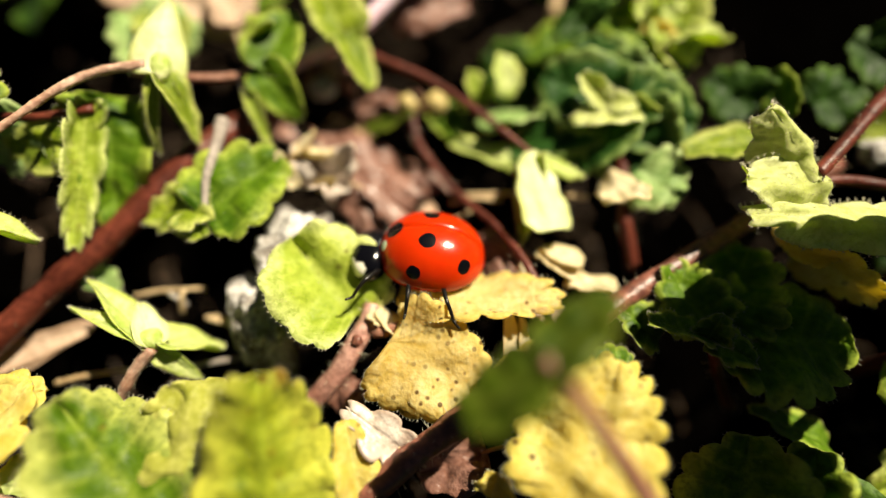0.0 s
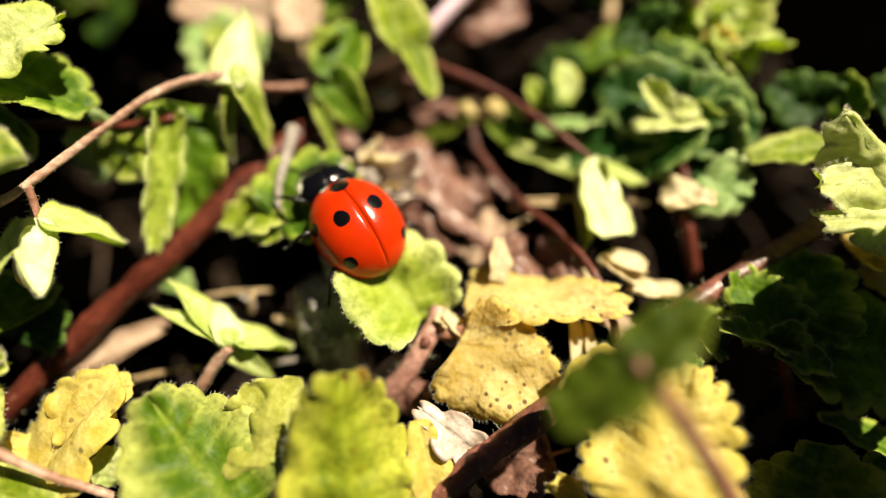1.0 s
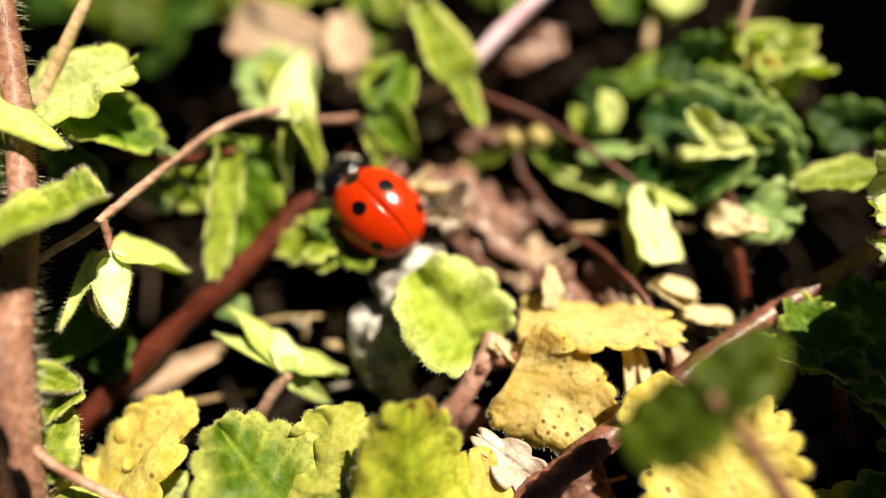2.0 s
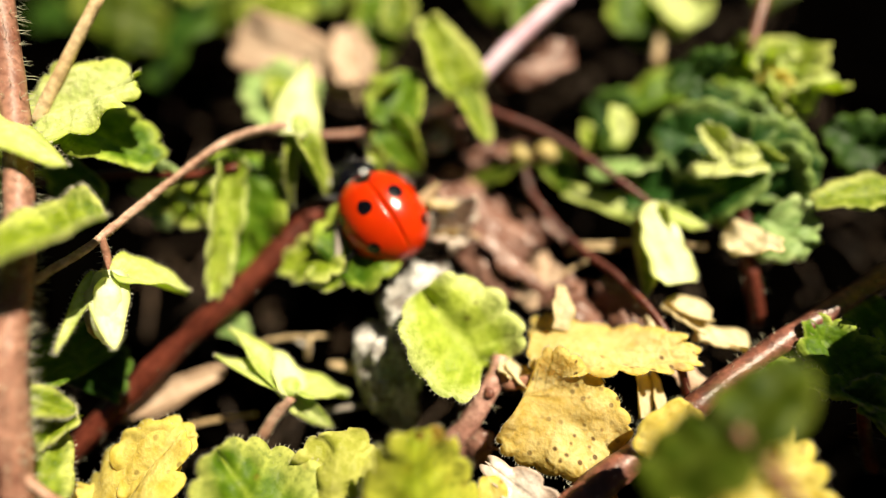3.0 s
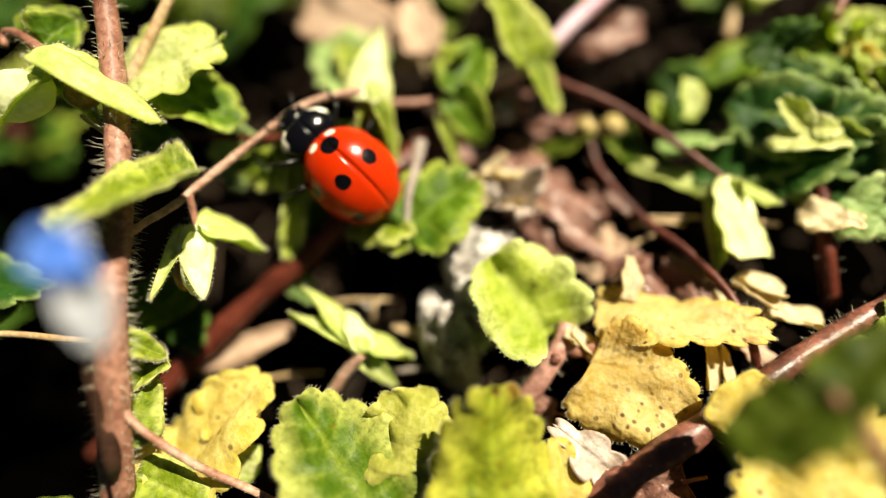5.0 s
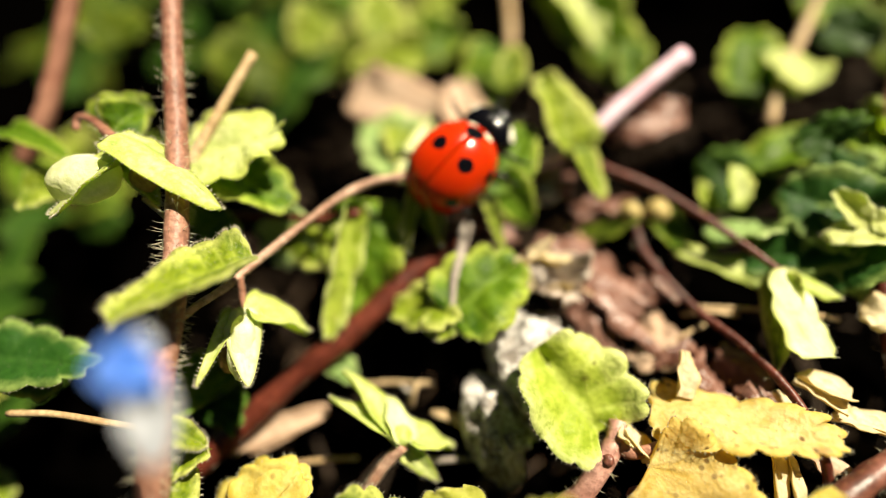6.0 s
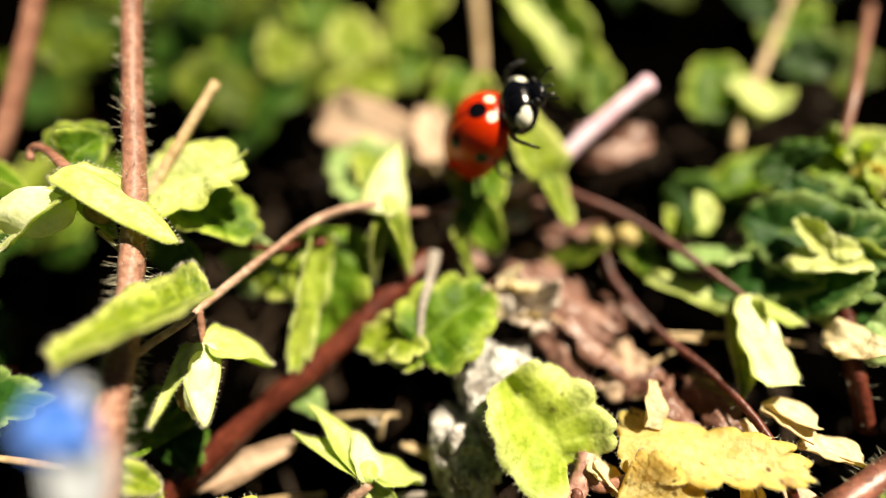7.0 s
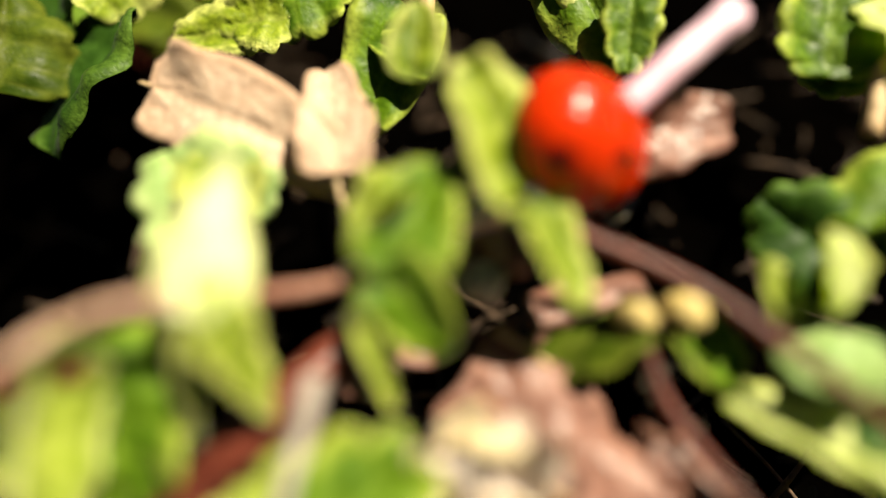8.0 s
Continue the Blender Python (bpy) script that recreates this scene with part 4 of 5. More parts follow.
leaf(right_plant, (16.83, 16.59, 8.00), (12.39, 16.00, 7.95), 2.48, (-0.03, 0.17, 0.98), LIME, teeth=4, cup=0.1, hairs=6)
leaf(right_plant, (18.22, 18.00, 7.95), (18.09, 20.76, 8.89), 1.80, (-0.85, -0.20, 0.48), GREEN, teeth=4, hairs=0)
leaf(right_plant, (17.02, 18.94, 7.39), (15.10, 21.24, 8.08), 3.43, (-0.24, -0.46, 0.86), DARK, teeth=5, hairs=0)
leaf(right_plant, (20.14, 19.21, 7.53), (22.84, 19.95, 8.46), 3.43, (-0.21, -0.36, 0.91), DARK, teeth=5, hairs=0)
leaf(right_plant, (24.98, 20.76, 8.89), (22.63, 22.52, 9.29), 3.67, (-0.25, -0.53, 0.81), DARK, teeth=5, hairs=0)
leaf(right_plant, (17.35, 10.79, 6.77), (20.52, 8.13, 6.14), 2.45, (-0.56, -0.75, 0.36), YELLOW, teeth=7, cup=0.1, hairs=20, label="yellow leaf seen along its edge")
leaf(right_plant, (16.87, 11.01, 6.35), (19.37, 11.50, 6.61), 3.06, (-0.13, 0.15, 0.98), OCHRE, teeth=4, hairs=6)
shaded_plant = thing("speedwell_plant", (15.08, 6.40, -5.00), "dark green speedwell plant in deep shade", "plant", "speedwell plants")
leaf(shaded_plant, (13.12, 6.80, 5.17), (18.92, 6.58, 5.85), 6.15, (-0.12, 0.03, 0.99), GREEN, teeth=7, notch=0.14, cup=0.1, hairs=14, label="broad dark green toothed leaf")
leaf(shaded_plant, (12.45, 7.07, 5.58), (10.96, 10.08, 6.65), 3.44, (0.04, -0.32, 0.95), GREEN, teeth=5, cup=0.15, hairs=14)
leaf(shaded_plant, (13.26, 7.42, 4.97), (15.20, 11.13, 6.42), 4.64, (-0.28, -0.22, 0.94), GREEN, teeth=6, hairs=8)
leaf(shaded_plant, (12.00, 6.55, 5.97), (14.05, 5.49, 6.06), 2.06, (0.06, 0.20, 0.98), GREEN, teeth=5, cup=0.3, hairs=20)
leaf(shaded_plant, (12.13, 6.55, 5.97), (9.34, 7.30, 6.89), 1.80, (0.38, 0.38, 0.84), GREEN, teeth=5, cup=0.3, hairs=20)
leaf(shaded_plant, (12.06, 6.56, 6.10), (12.29, 7.17, 7.23), 1.54, (-0.51, -0.70, 0.49), GREEN, teeth=4, cup=0.5, hairs=14)
leaf(shaded_plant, (10.31, 6.80, 5.17), (8.44, 8.09, 5.86), 2.40, (0.30, -0.07, 0.95), GREEN, teeth=5, cup=0.3, hairs=14)
leaf(shaded_plant, (8.60, 5.38, 5.48), (6.79, 5.82, 6.24), 1.54, (0.43, 0.27, 0.86), GREEN, teeth=4, cup=0.2, hairs=14)
stem(shaded_plant, [(15.21, 4.46, 0.75), (13.53, 5.60, 3.48), (12.40, 6.77, 5.69)], 0.30, 0.24, RED_STEM, hairs=30)
leaf(shaded_plant, (13.43, -1.59, 2.30), (13.68, 2.50, 4.48), 6.01, (-0.29, -0.44, 0.85), GREEN, teeth=7, notch=0.12, hairs=12)
leaf(shaded_plant, (15.93, -1.59, 2.30), (16.25, 1.93, 4.44), 4.51, (-0.78, -0.27, 0.56), GREEN, teeth=6, hairs=8)
leaf(shaded_plant, (18.71, 2.36, 2.28), (15.01, 4.01, 3.42), 1.91, (0.38, 0.22, 0.90), GREEN, teeth=5, cup=0.3, hairs=8)
leaf(shaded_plant, (18.93, 0.89, 2.30), (17.35, 1.59, 2.67), 1.06, (0.34, 0.28, 0.90), GREEN, teeth=4, cup=0.3, hairs=4)
# foliage beyond the top edge
back_left = thing("speedwell_plant", (-26.75, 34.16, -5.00), "speedwell clump with round yellow-green leaves at the back", "plant", "speedwell plants")
leaf(back_left, (-19.89, 35.57, 8.55), (-20.80, 39.96, 10.88), 4.26, (0.30, -0.40, 0.87), LIME, teeth=5, cup=0.2, hairs=0)
leaf(back_left, (-16.55, 34.45, 8.21), (-20.10, 34.27, 8.38), 3.94, (0.06, -0.43, 0.90), LIME, teeth=5, cup=0.2, hairs=0)
leaf(back_left, (-17.53, 35.30, 8.67), (-13.57, 36.06, 9.07), 4.41, (0.04, -0.64, 0.77), GREEN, teeth=5, cup=0.2, hairs=0)
leaf(back_left, (-25.62, 38.37, 9.50), (-26.73, 34.79, 8.66), 4.22, (0.50, -0.34, 0.80), LIME, teeth=5, cup=0.2, hairs=0)
leaf(back_left, (-29.56, 39.89, 9.78), (-29.83, 34.42, 7.93), 5.80, (-0.4, -0.5, 0.77), DARK, teeth=5, cup=0.2, hairs=0)
leaf(back_left, (-31.75, 34.35, 10.02), (-36.60, 37.58, 11.20), 6.68, (-0.4, -0.5, 0.77), DARK, teeth=5, cup=0.2, hairs=0)
leaf(back_left, (-30.12, 30.17, 7.79), (-29.89, 34.74, 10.22), 6.08, (0.76, -0.33, 0.55), OLIVE, teeth=5, cup=0.2, hairs=0)
leaf(back_left, (-37.19, 29.47, 12.19), (-40.21, 32.65, 13.88), 4.40, (0.37, -0.14, 0.92), OLIVE, teeth=5, cup=0.2, hairs=0)
leaf(back_left, (-34.45, 37.36, 10.29), (-32.49, 40.96, 12.20), 7.03, (-0.4, -0.5, 0.77), DARK, teeth=5, cup=0.2, hairs=0)
leaf(back_left, (-23.55, 42.82, 10.55), (-24.92, 39.30, 9.47), 5.84, (0.46, -0.42, 0.78), GREEN, teeth=5, cup=0.2, hairs=0)
leaf(back_left, (-14.29, 38.94, 9.81), (-17.28, 41.71, 11.28), 5.41, (0.03, -0.45, 0.89), LIME, teeth=5, cup=0.2, hairs=0)
leaf(back_left, (-9.41, 30.68, 8.06), (-12.11, 32.03, 8.78), 2.40, (0.16, -0.19, 0.97), GREEN, teeth=0, notch=0, point=.3, cup=0.4, hairs=0)
leaf(back_left, (-9.61, 27.56, 10.12), (-9.38, 30.12, 11.48), 2.08, (0.16, -0.47, 0.87), LIME, teeth=0, notch=0, point=.3, cup=0.4, hairs=0)
stem(back_left, [(-9.72, 30.49, 7.96), (-9.83, 34.40, 9.51), (-10.42, 39.25, 11.29), (-10.92, 43.56, 12.79)], 0.32, 0.40, STRAW)
leaf(back_left, (-15.34, 22.52, 7.97), (-18.56, 25.13, 9.35), 4.60, (0.14, -0.32, 0.94), BLUEGREEN, teeth=5, hairs=0)
leaf(back_left, (-16.35, 25.00, 9.02), (-15.51, 22.01, 8.49), 2.90, (0.22, -0.11, 0.97), LIME, teeth=5, hairs=0)
back_right = thing("speedwell_plant", (5.12, 33.01, -5.00), "speedwell clump with broad grey-green leaves at the back", "plant", "speedwell plants")
leaf(back_right, (-6.42, 40.74, 11.29), (-1.43, 31.24, 7.83), 5.23, (-0.23, -0.44, 0.87), GREEN, teeth=5, cup=0.2, hairs=0)
leaf(back_right, (-7.30, 40.93, 11.66), (-2.75, 34.12, 9.10), 4.35, (0.34, -0.12, 0.93), PALE, teeth=5, cup=0.2, hairs=0)
leaf(back_right, (-1.25, 33.86, 9.23), (-1.47, 30.67, 7.79), 2.39, (-0.00, -0.41, 0.91), GREEN, teeth=5, cup=0.2, hairs=0)
leaf(back_right, (6.04, 30.49, 7.43), (6.76, 35.31, 9.47), 4.16, (0.03, -0.39, 0.92), GREEN, teeth=5, cup=0.2, hairs=0)
leaf(back_right, (5.50, 23.80, 6.53), (9.50, 27.05, 7.72), 3.75, (-0.35, 0.09, 0.93), GREEN, teeth=5, cup=0.2, hairs=0)
leaf(back_right, (8.90, 24.06, 7.99), (12.85, 24.84, 8.41), 2.42, (-0.15, 0.27, 0.95), LIME, teeth=5, cup=0.2, hairs=0)
leaf(back_right, (9.94, 30.41, 7.92), (7.56, 33.35, 8.95), 3.48, (0.23, -0.15, 0.96), PALE, teeth=5, cup=0.2, hairs=0)
leaf(back_right, (10.77, 34.74, 9.69), (14.09, 33.13, 9.37), 3.03, (-0.20, -0.58, 0.79), DARK, teeth=5, cup=0.2, hairs=0)
leaf(back_right, (9.16, 38.94, 10.34), (11.09, 40.45, 11.14), 4.87, (0.01, -0.48, 0.88), DARK, teeth=5, cup=0.2, hairs=0)
leaf(back_right, (8.09, 22.91, 9.50), (7.04, 24.69, 9.91), 3.62, (-0.29, -0.38, 0.88), DARK, teeth=5, cup=0.2, hairs=0)
stem(back_right, [(7.13, 28.01, 6.65), (8.16, 31.19, 7.80), (10.64, 36.46, 9.55), (12.88, 41.32, 11.07)], 0.37, 0.33, STRAW)
stem(back_right, [(10.87, 25.19, 9.91), (12.30, 28.77, 11.03), (16.40, 37.49, 11.16)], 0.28, 0.30, BROWN_STEM)
leaf(back_left, (-25.25, 35.24, 8.10), (-28.47, 28.31, 6.11), 6.20, (-0.45, -0.5, 0.74), DARK, teeth=5, cup=0.2, notch=0.05, hairs=0)
leaf(back_left, (-10.76, 33.98, 8.87), (-12.19, 27.87, 7.12), 4.20, (0.25, -0.4, 0.88), GREEN, teeth=0, notch=0, point=.2, cup=0.3, hairs=0)
leaf(back_left, (-17.13, 34.71, 7.83), (-22.20, 33.38, 8.32), 3.20, (0.1, -0.4, 0.9), LIME, teeth=5, cup=0.2, hairs=0)
leaf(back_right, (6.33, 22.78, 5.01), (2.84, 25.33, 6.45), 4.20, (-0.2, -0.4, 0.9), DARK, teeth=5, cup=0.2, hairs=0)
leaf(back_right, (10.00, 34.05, 7.21), (6.42, 31.12, 6.52), 3.60, (-0.1, -0.4, 0.9), GREEN, teeth=5, cup=0.2, hairs=0)
leaf(back_right, (15.70, 39.93, 7.51), (11.94, 41.87, 8.38), 5.50, (0.1, -0.4, 0.9), GREEN, teeth=5, cup=0.2, hairs=0)
leaf(back_right, (17.72, 35.31, 6.20), (15.01, 39.54, 8.61), 5.00, (0.1, -0.4, 0.9), OLIVE, teeth=5, cup=0.2, hairs=0)
for i, gx in enumerate(range(-58, 52, 12)):
    for j, gy in enumerate(range(46, 84, 12)):
        k = 100 + i * 10 + j
        if gx > -24 and gy < 60:
            continue
        r = random.Random(k)
        clump(gx + r.uniform(-4, 4), gy + r.uniform(-3, 3), k, [DARK, OLIVE] if k % 3 else [OLIVE, GREEN], 6, 2.0 + r.uniform(-1.5, 2.0))
for k, (gx, gy) in enumerate(((-47, 24), (-47, 13), (-42, 2), (38, 22), (33, 12), (28, 2), (22, -6), (-28, -8), (-12, -12), (4, -13))):
    clump(gx, gy, 300 + k, [DARK, GREEN, LIME], 7, 3.0)
# unseen taller leaves added to right_plant, out of view, to shade shaded_plant
for bx, by, tx, ty, z, w in ((24.9, 11.2, 15.0, 10.2, 17.0, 6.4), (20.6, 5.6, 15.4, 4.3, 12.0, 5.2)):
    leaf(right_plant, (bx, by, z), (tx, ty, z + 0.8), w, (0.2, 0.1, 1), SPRING, hairs=0)
    stem(right_plant, [(bx + 1.7, by + 0.9, -5.00), (bx + 1.1, by + 0.4, z * 0.5), (bx, by, z)], 0.4, 0.3, RED_STEM)
# dead leaves and debris on the soil
dry = tagged(leaf(None, (-7.66, 18.50, 5.65), (-1.51, 14.69, 5.14), 4.00, (-0.00, -0.30, 0.95), DEAD, teeth=3, cup=-0.4, bend=0.12, ripple=0.08, notch=0.4, hairs=0, name="dead_leaf"), "curled brown dry leaf lying among the stems", "dead leaf")
stem(dry, [(-8.57, 19.13, 6.49), (-9.80, 19.88, 6.84), (-11.04, 20.62, 6.95)], 0.12, 0.09, BROWN_STEM, name="stalk")
dry = tagged(leaf(None, (-5.44, 15.97, 5.60), (-2.89, 12.15, 4.15), 2.30, (0.10, -0.38, 0.92), DEAD, teeth=4, cup=-0.6, ripple=0.08, notch=0.25, hairs=0, name="dead_leaf"), "brown shrivelled leaf lobe hanging down", "dead leaf")
stem(dry, [(-6.03, 16.59, 6.28), (-6.63, 17.37, 6.79), (-7.23, 18.15, 7.06)], 0.10, 0.08, BROWN_STEM, name="stalk")
dry = tagged(leaf(None, (-3.95, 15.52, 5.63), (-0.53, 12.90, 4.44), 1.70, (0.50, 0.28, 0.82), DEAD, teeth=3, cup=-0.7, ripple=0.08, notch=0.4, hairs=0, name="dead_leaf"), "narrow pinkish brown rolled dry leaf lobe", "dead leaf")
stem(dry, [(-4.54, 15.64, 5.92), (-5.04, 16.05, 6.21), (-5.55, 16.46, 6.26)], 0.06, 0.05, BROWN_STEM, name="stalk")
dry = tagged(leaf(None, (-5.02, 15.38, 5.76), (-8.17, 16.47, 6.60), 2.91, (0.14, -0.33, 0.93), HUSK, teeth=5, cup=0.5, ripple=0.22, notch=0.3, hairs=0, name="dead_leaf"), "crumpled dry leaf with pale torn edge", "dead leaf")
stem(dry, [(-5.25, 15.46, 5.82), (-4.56, 15.22, 5.59), (-3.86, 15.03, 5.29)], 0.10, 0.07, STRAW, name="stalk")
tagged(leaf(None, (-7.89, 14.81, 6.12), (-8.72, 16.33, 7.06), 0.85, (0.19, -0.44, 0.88), CREAM, teeth=0, notch=0, cup=0.7, bend=-0.4, ripple=0.1, hairs=0, name="dry_scrap"), "pale curled shred of dry leaf on the brown leaf", "dead leaf")
tagged(leaf(None, (-7.35, 16.45, 6.99), (-5.85, 15.91, 6.84), 0.80, (0.24, 0.42, 0.87), CREAM, teeth=0, notch=0, cup=0.7, bend=-0.4, ripple=0.1, hairs=0, name="dry_scrap"), "pale curled shred of dry leaf on the brown leaf", "dead leaf")
tagged(leaf(None, (-8.10, 16.22, 7.00), (-6.47, 17.03, 7.30), 0.67, (-0.32, 0.31, 0.90), CREAM, teeth=0, notch=0, cup=0.7, bend=-0.4, ripple=0.1, hairs=0, name="dry_scrap"), "pale curled shred of dry leaf on the brown leaf", "dead leaf")
tagged(leaf(None, (-6.84, 14.92, 6.05), (-5.54, 15.27, 6.50), 0.73, (-0.01, -0.78, 0.63), CREAM, teeth=0, notch=0, cup=0.7, bend=-0.4, ripple=0.1, hairs=0, name="dry_scrap"), "pale curled shred of dry leaf on the brown leaf", "dead leaf")
dry = tagged(leaf(None, (-20.26, 28.46, 9.27), (-11.53, 24.84, 8.40), 4.09, (-0.05, -0.35, 0.93), TAN, teeth=3, cup=0.3, ripple=0.07, hairs=0, name="dead_leaf"), "tan dry leaf lying on the soil", "dead leaf")
stem(dry, [(-20.03, 28.36, 9.25), (-20.72, 28.65, 9.27), (-21.12, 28.88, 9.17)], 0.10, 0.07, STRAW, name="stalk")
dry = tagged(leaf(None, (-12.24, 24.69, 8.33), (-13.11, 29.28, 9.71), 2.81, (0.23, -0.24, 0.94), TAN, teeth=3, cup=0.3, ripple=0.07, hairs=0, name="dead_leaf"), "tan dry leaf lobe lying on the soil", "dead leaf")
stem(dry, [(-12.28, 24.93, 8.40), (-12.15, 24.22, 8.14), (-11.89, 23.65, 7.82)], 0.10, 0.07, STRAW, name="stalk")
dry = tagged(leaf(None, (-3.28, 26.63, 8.03), (1.65, 27.33, 8.41), 3.22, (0.01, -0.54, 0.84), DEAD, teeth=3, ripple=0.12, hairs=0, name="dead_leaf"), "greyish pink dry leaf lying on the soil", "dead leaf")
stem(dry, [(-2.98, 26.68, 8.06), (-3.77, 26.56, 8.12), (-4.56, 26.45, 7.94)], 0.11, 0.09, BROWN_STEM, name="stalk")
dry = tagged(leaf(None, (-22.96, 6.06, 2.13), (-18.83, 8.42, 2.86), 1.39, (0.04, -0.36, 0.93), TAN, teeth=0, notch=0, cup=0.3, hairs=0, name="dead_leaf"), "long tan dry leaf strip on the soil", "dead leaf")
stem(dry, [(-22.75, 6.18, 2.17), (-23.39, 5.81, 2.00), (-23.75, 5.52, 1.76)], 0.10, 0.07, STRAW, name="stalk")
dry = tagged(leaf(None, (-24.67, 5.88, 2.30), (-18.70, 8.02, 3.17), 1.46, (-0.01, -0.35, 0.94), TAN, teeth=0, notch=0, cup=0.3, hairs=0, name="dead_leaf"), "long tan dry leaf strip on the soil", "dead leaf")
stem(dry, [(-24.44, 5.96, 2.33), (-25.14, 5.71, 2.18), (-25.55, 5.51, 1.95)], 0.10, 0.07, STRAW, name="stalk")
dry = tagged(leaf(None, (-1.76, 1.91, 4.68), (-4.17, 3.56, 5.79), 2.00, (0.2, -0.25, 0.95), HUSK, teeth=3, ripple=0.06, notch=0.45, point=0.5, cup=0.45, hairs=0, name="dead_leaf"), "pale grey torn ragged dry leaf", "dead leaf")
stem(dry, [(-1.95, 2.04, 4.77), (-1.37, 1.65, 4.45), (-0.76, 1.33, 4.09)], 0.10, 0.07, STRAW, name="stalk")
dry = tagged(leaf(None, (2.01, 2.06, 2.92), (-1.18, 1.13, 2.16), 2.91, (-0.21, -0.09, 0.97), DEAD, teeth=3, ripple=0.12, hairs=0, name="dead_leaf"), "pale dry leaf scrap in shade", "dead leaf")
stem(dry, [(1.82, 2.00, 2.87), (2.33, 2.15, 3.11), (2.84, 2.29, 3.11)], 0.10, 0.08, BROWN_STEM, name="stalk")
dry = tagged(leaf(None, (-8.23, 23.28, 6.78), (-5.39, 22.53, 6.64), 2.53, (-0.06, -0.40, 0.92), DEAD, teeth=3, cup=-0.5, ripple=0.14, notch=0.4, steps=4, hairs=0, name="dead_leaf"), "crumpled brown scrap of dry leaf among the stems", "dead leaf")
stem(dry, [(-8.06, 23.24, 6.77), (-8.51, 23.36, 6.92), (-8.97, 23.48, 6.82)], 0.09, 0.07, BROWN_STEM, name="stalk")
dry = tagged(leaf(None, (-6.47, 23.97, 7.15), (-6.08, 22.35, 6.55), 1.80, (0.67, -0.11, 0.73), TAN, teeth=3, cup=-0.5, ripple=0.14, notch=0.4, steps=4, hairs=0, name="dead_leaf"), "crumpled brown scrap of dry leaf among the stems", "dead leaf")
stem(dry, [(-6.41, 23.74, 7.07), (-6.58, 24.43, 7.27), (-6.56, 24.98, 7.32)], 0.10, 0.07, STRAW, name="stalk")
dry = tagged(leaf(None, (-5.34, 20.62, 5.63), (-1.20, 21.99, 5.83), 2.10, (0.08, -0.38, 0.92), DEAD, teeth=3, cup=-0.5, ripple=0.14, notch=0.4, steps=4, hairs=0, name="dead_leaf"), "crumpled brown scrap of dry leaf among the stems", "dead leaf")
stem(dry, [(-5.09, 20.71, 5.65), (-5.76, 20.49, 5.73), (-6.42, 20.27, 5.58)], 0.07, 0.06, BROWN_STEM, name="stalk")
dry = tagged(leaf(None, (-1.50, 17.22, 4.89), (0.60, 16.07, 4.54), 1.96, (0.34, 0.35, 0.87), DEAD, teeth=3, cup=-0.5, ripple=0.14, notch=0.4, steps=4, hairs=0, name="dead_leaf"), "crumpled brown scrap of dry leaf among the stems", "dead leaf")
stem(dry, [(-1.37, 17.16, 4.86), (-1.71, 17.34, 5.04), (-2.05, 17.52, 4.98)], 0.07, 0.05, BROWN_STEM, name="stalk")
dry = tagged(leaf(None, (-0.87, 13.16, 4.05), (-1.10, 14.84, 4.68), 1.82, (-0.04, -0.35, 0.93), TAN, teeth=3, cup=-0.5, ripple=0.14, notch=0.4, steps=4, hairs=0, name="dead_leaf"), "crumpled brown scrap of dry leaf among the stems", "dead leaf")
stem(dry, [(-0.90, 13.39, 4.14), (-0.81, 12.70, 3.83), (-0.58, 12.14, 3.47)], 0.10, 0.07, STRAW, name="stalk")
dry = tagged(leaf(None, (0.52, 13.67, 4.58), (-1.57, 12.17, 4.05), 1.50, (-0.37, 0.19, 0.91), DEAD, teeth=3, cup=-0.5, ripple=0.14, notch=0.4, steps=4, hairs=0, name="dead_leaf"), "crumpled brown scrap of dry leaf among the stems", "dead leaf")
stem(dry, [(0.32, 13.53, 4.53), (0.92, 13.96, 4.63), (1.55, 14.30, 4.60)], 0.10, 0.07, STRAW, name="stalk")
dry = tagged(leaf(None, (0.25, 13.55, 4.52), (-2.12, 11.96, 4.20), 2.07, (-0.01, -0.18, 0.98), TAN, teeth=3, cup=-0.5, ripple=0.14, notch=0.4, steps=4, hairs=0, name="dead_leaf"), "crumpled brown scrap of dry leaf among the stems", "dead leaf")
stem(dry, [(0.04, 13.41, 4.49), (0.66, 13.83, 4.53), (1.31, 14.16, 4.44)], 0.10, 0.07, STRAW, name="stalk")
dry = tagged(leaf(None, (0.51, 12.11, 5.35), (2.13, 10.26, 4.63), 2.05, (0.57, 0.19, 0.80), DEAD, teeth=3, cup=-0.5, ripple=0.14, notch=0.4, steps=4, hairs=0, name="dead_leaf"), "crumpled brown scrap of dry leaf among the stems", "dead leaf")
stem(dry, [(0.61, 12.00, 5.31), (0.35, 12.30, 5.54), (0.09, 12.60, 5.54)], 0.07, 0.06, BROWN_STEM, name="stalk")
dry = tagged(leaf(None, (4.06, 8.82, 4.66), (2.63, 10.93, 5.25), 1.93, (-0.04, -0.30, 0.95), DEAD, teeth=3, cup=-0.5, ripple=0.14, notch=0.4, steps=4, hairs=0, name="dead_leaf"), "crumpled brown scrap of dry leaf among the stems", "dead leaf")
stem(dry, [(3.98, 8.95, 4.69), (4.21, 8.61, 4.72), (4.44, 8.27, 4.51)], 0.07, 0.05, BROWN_STEM, name="stalk")
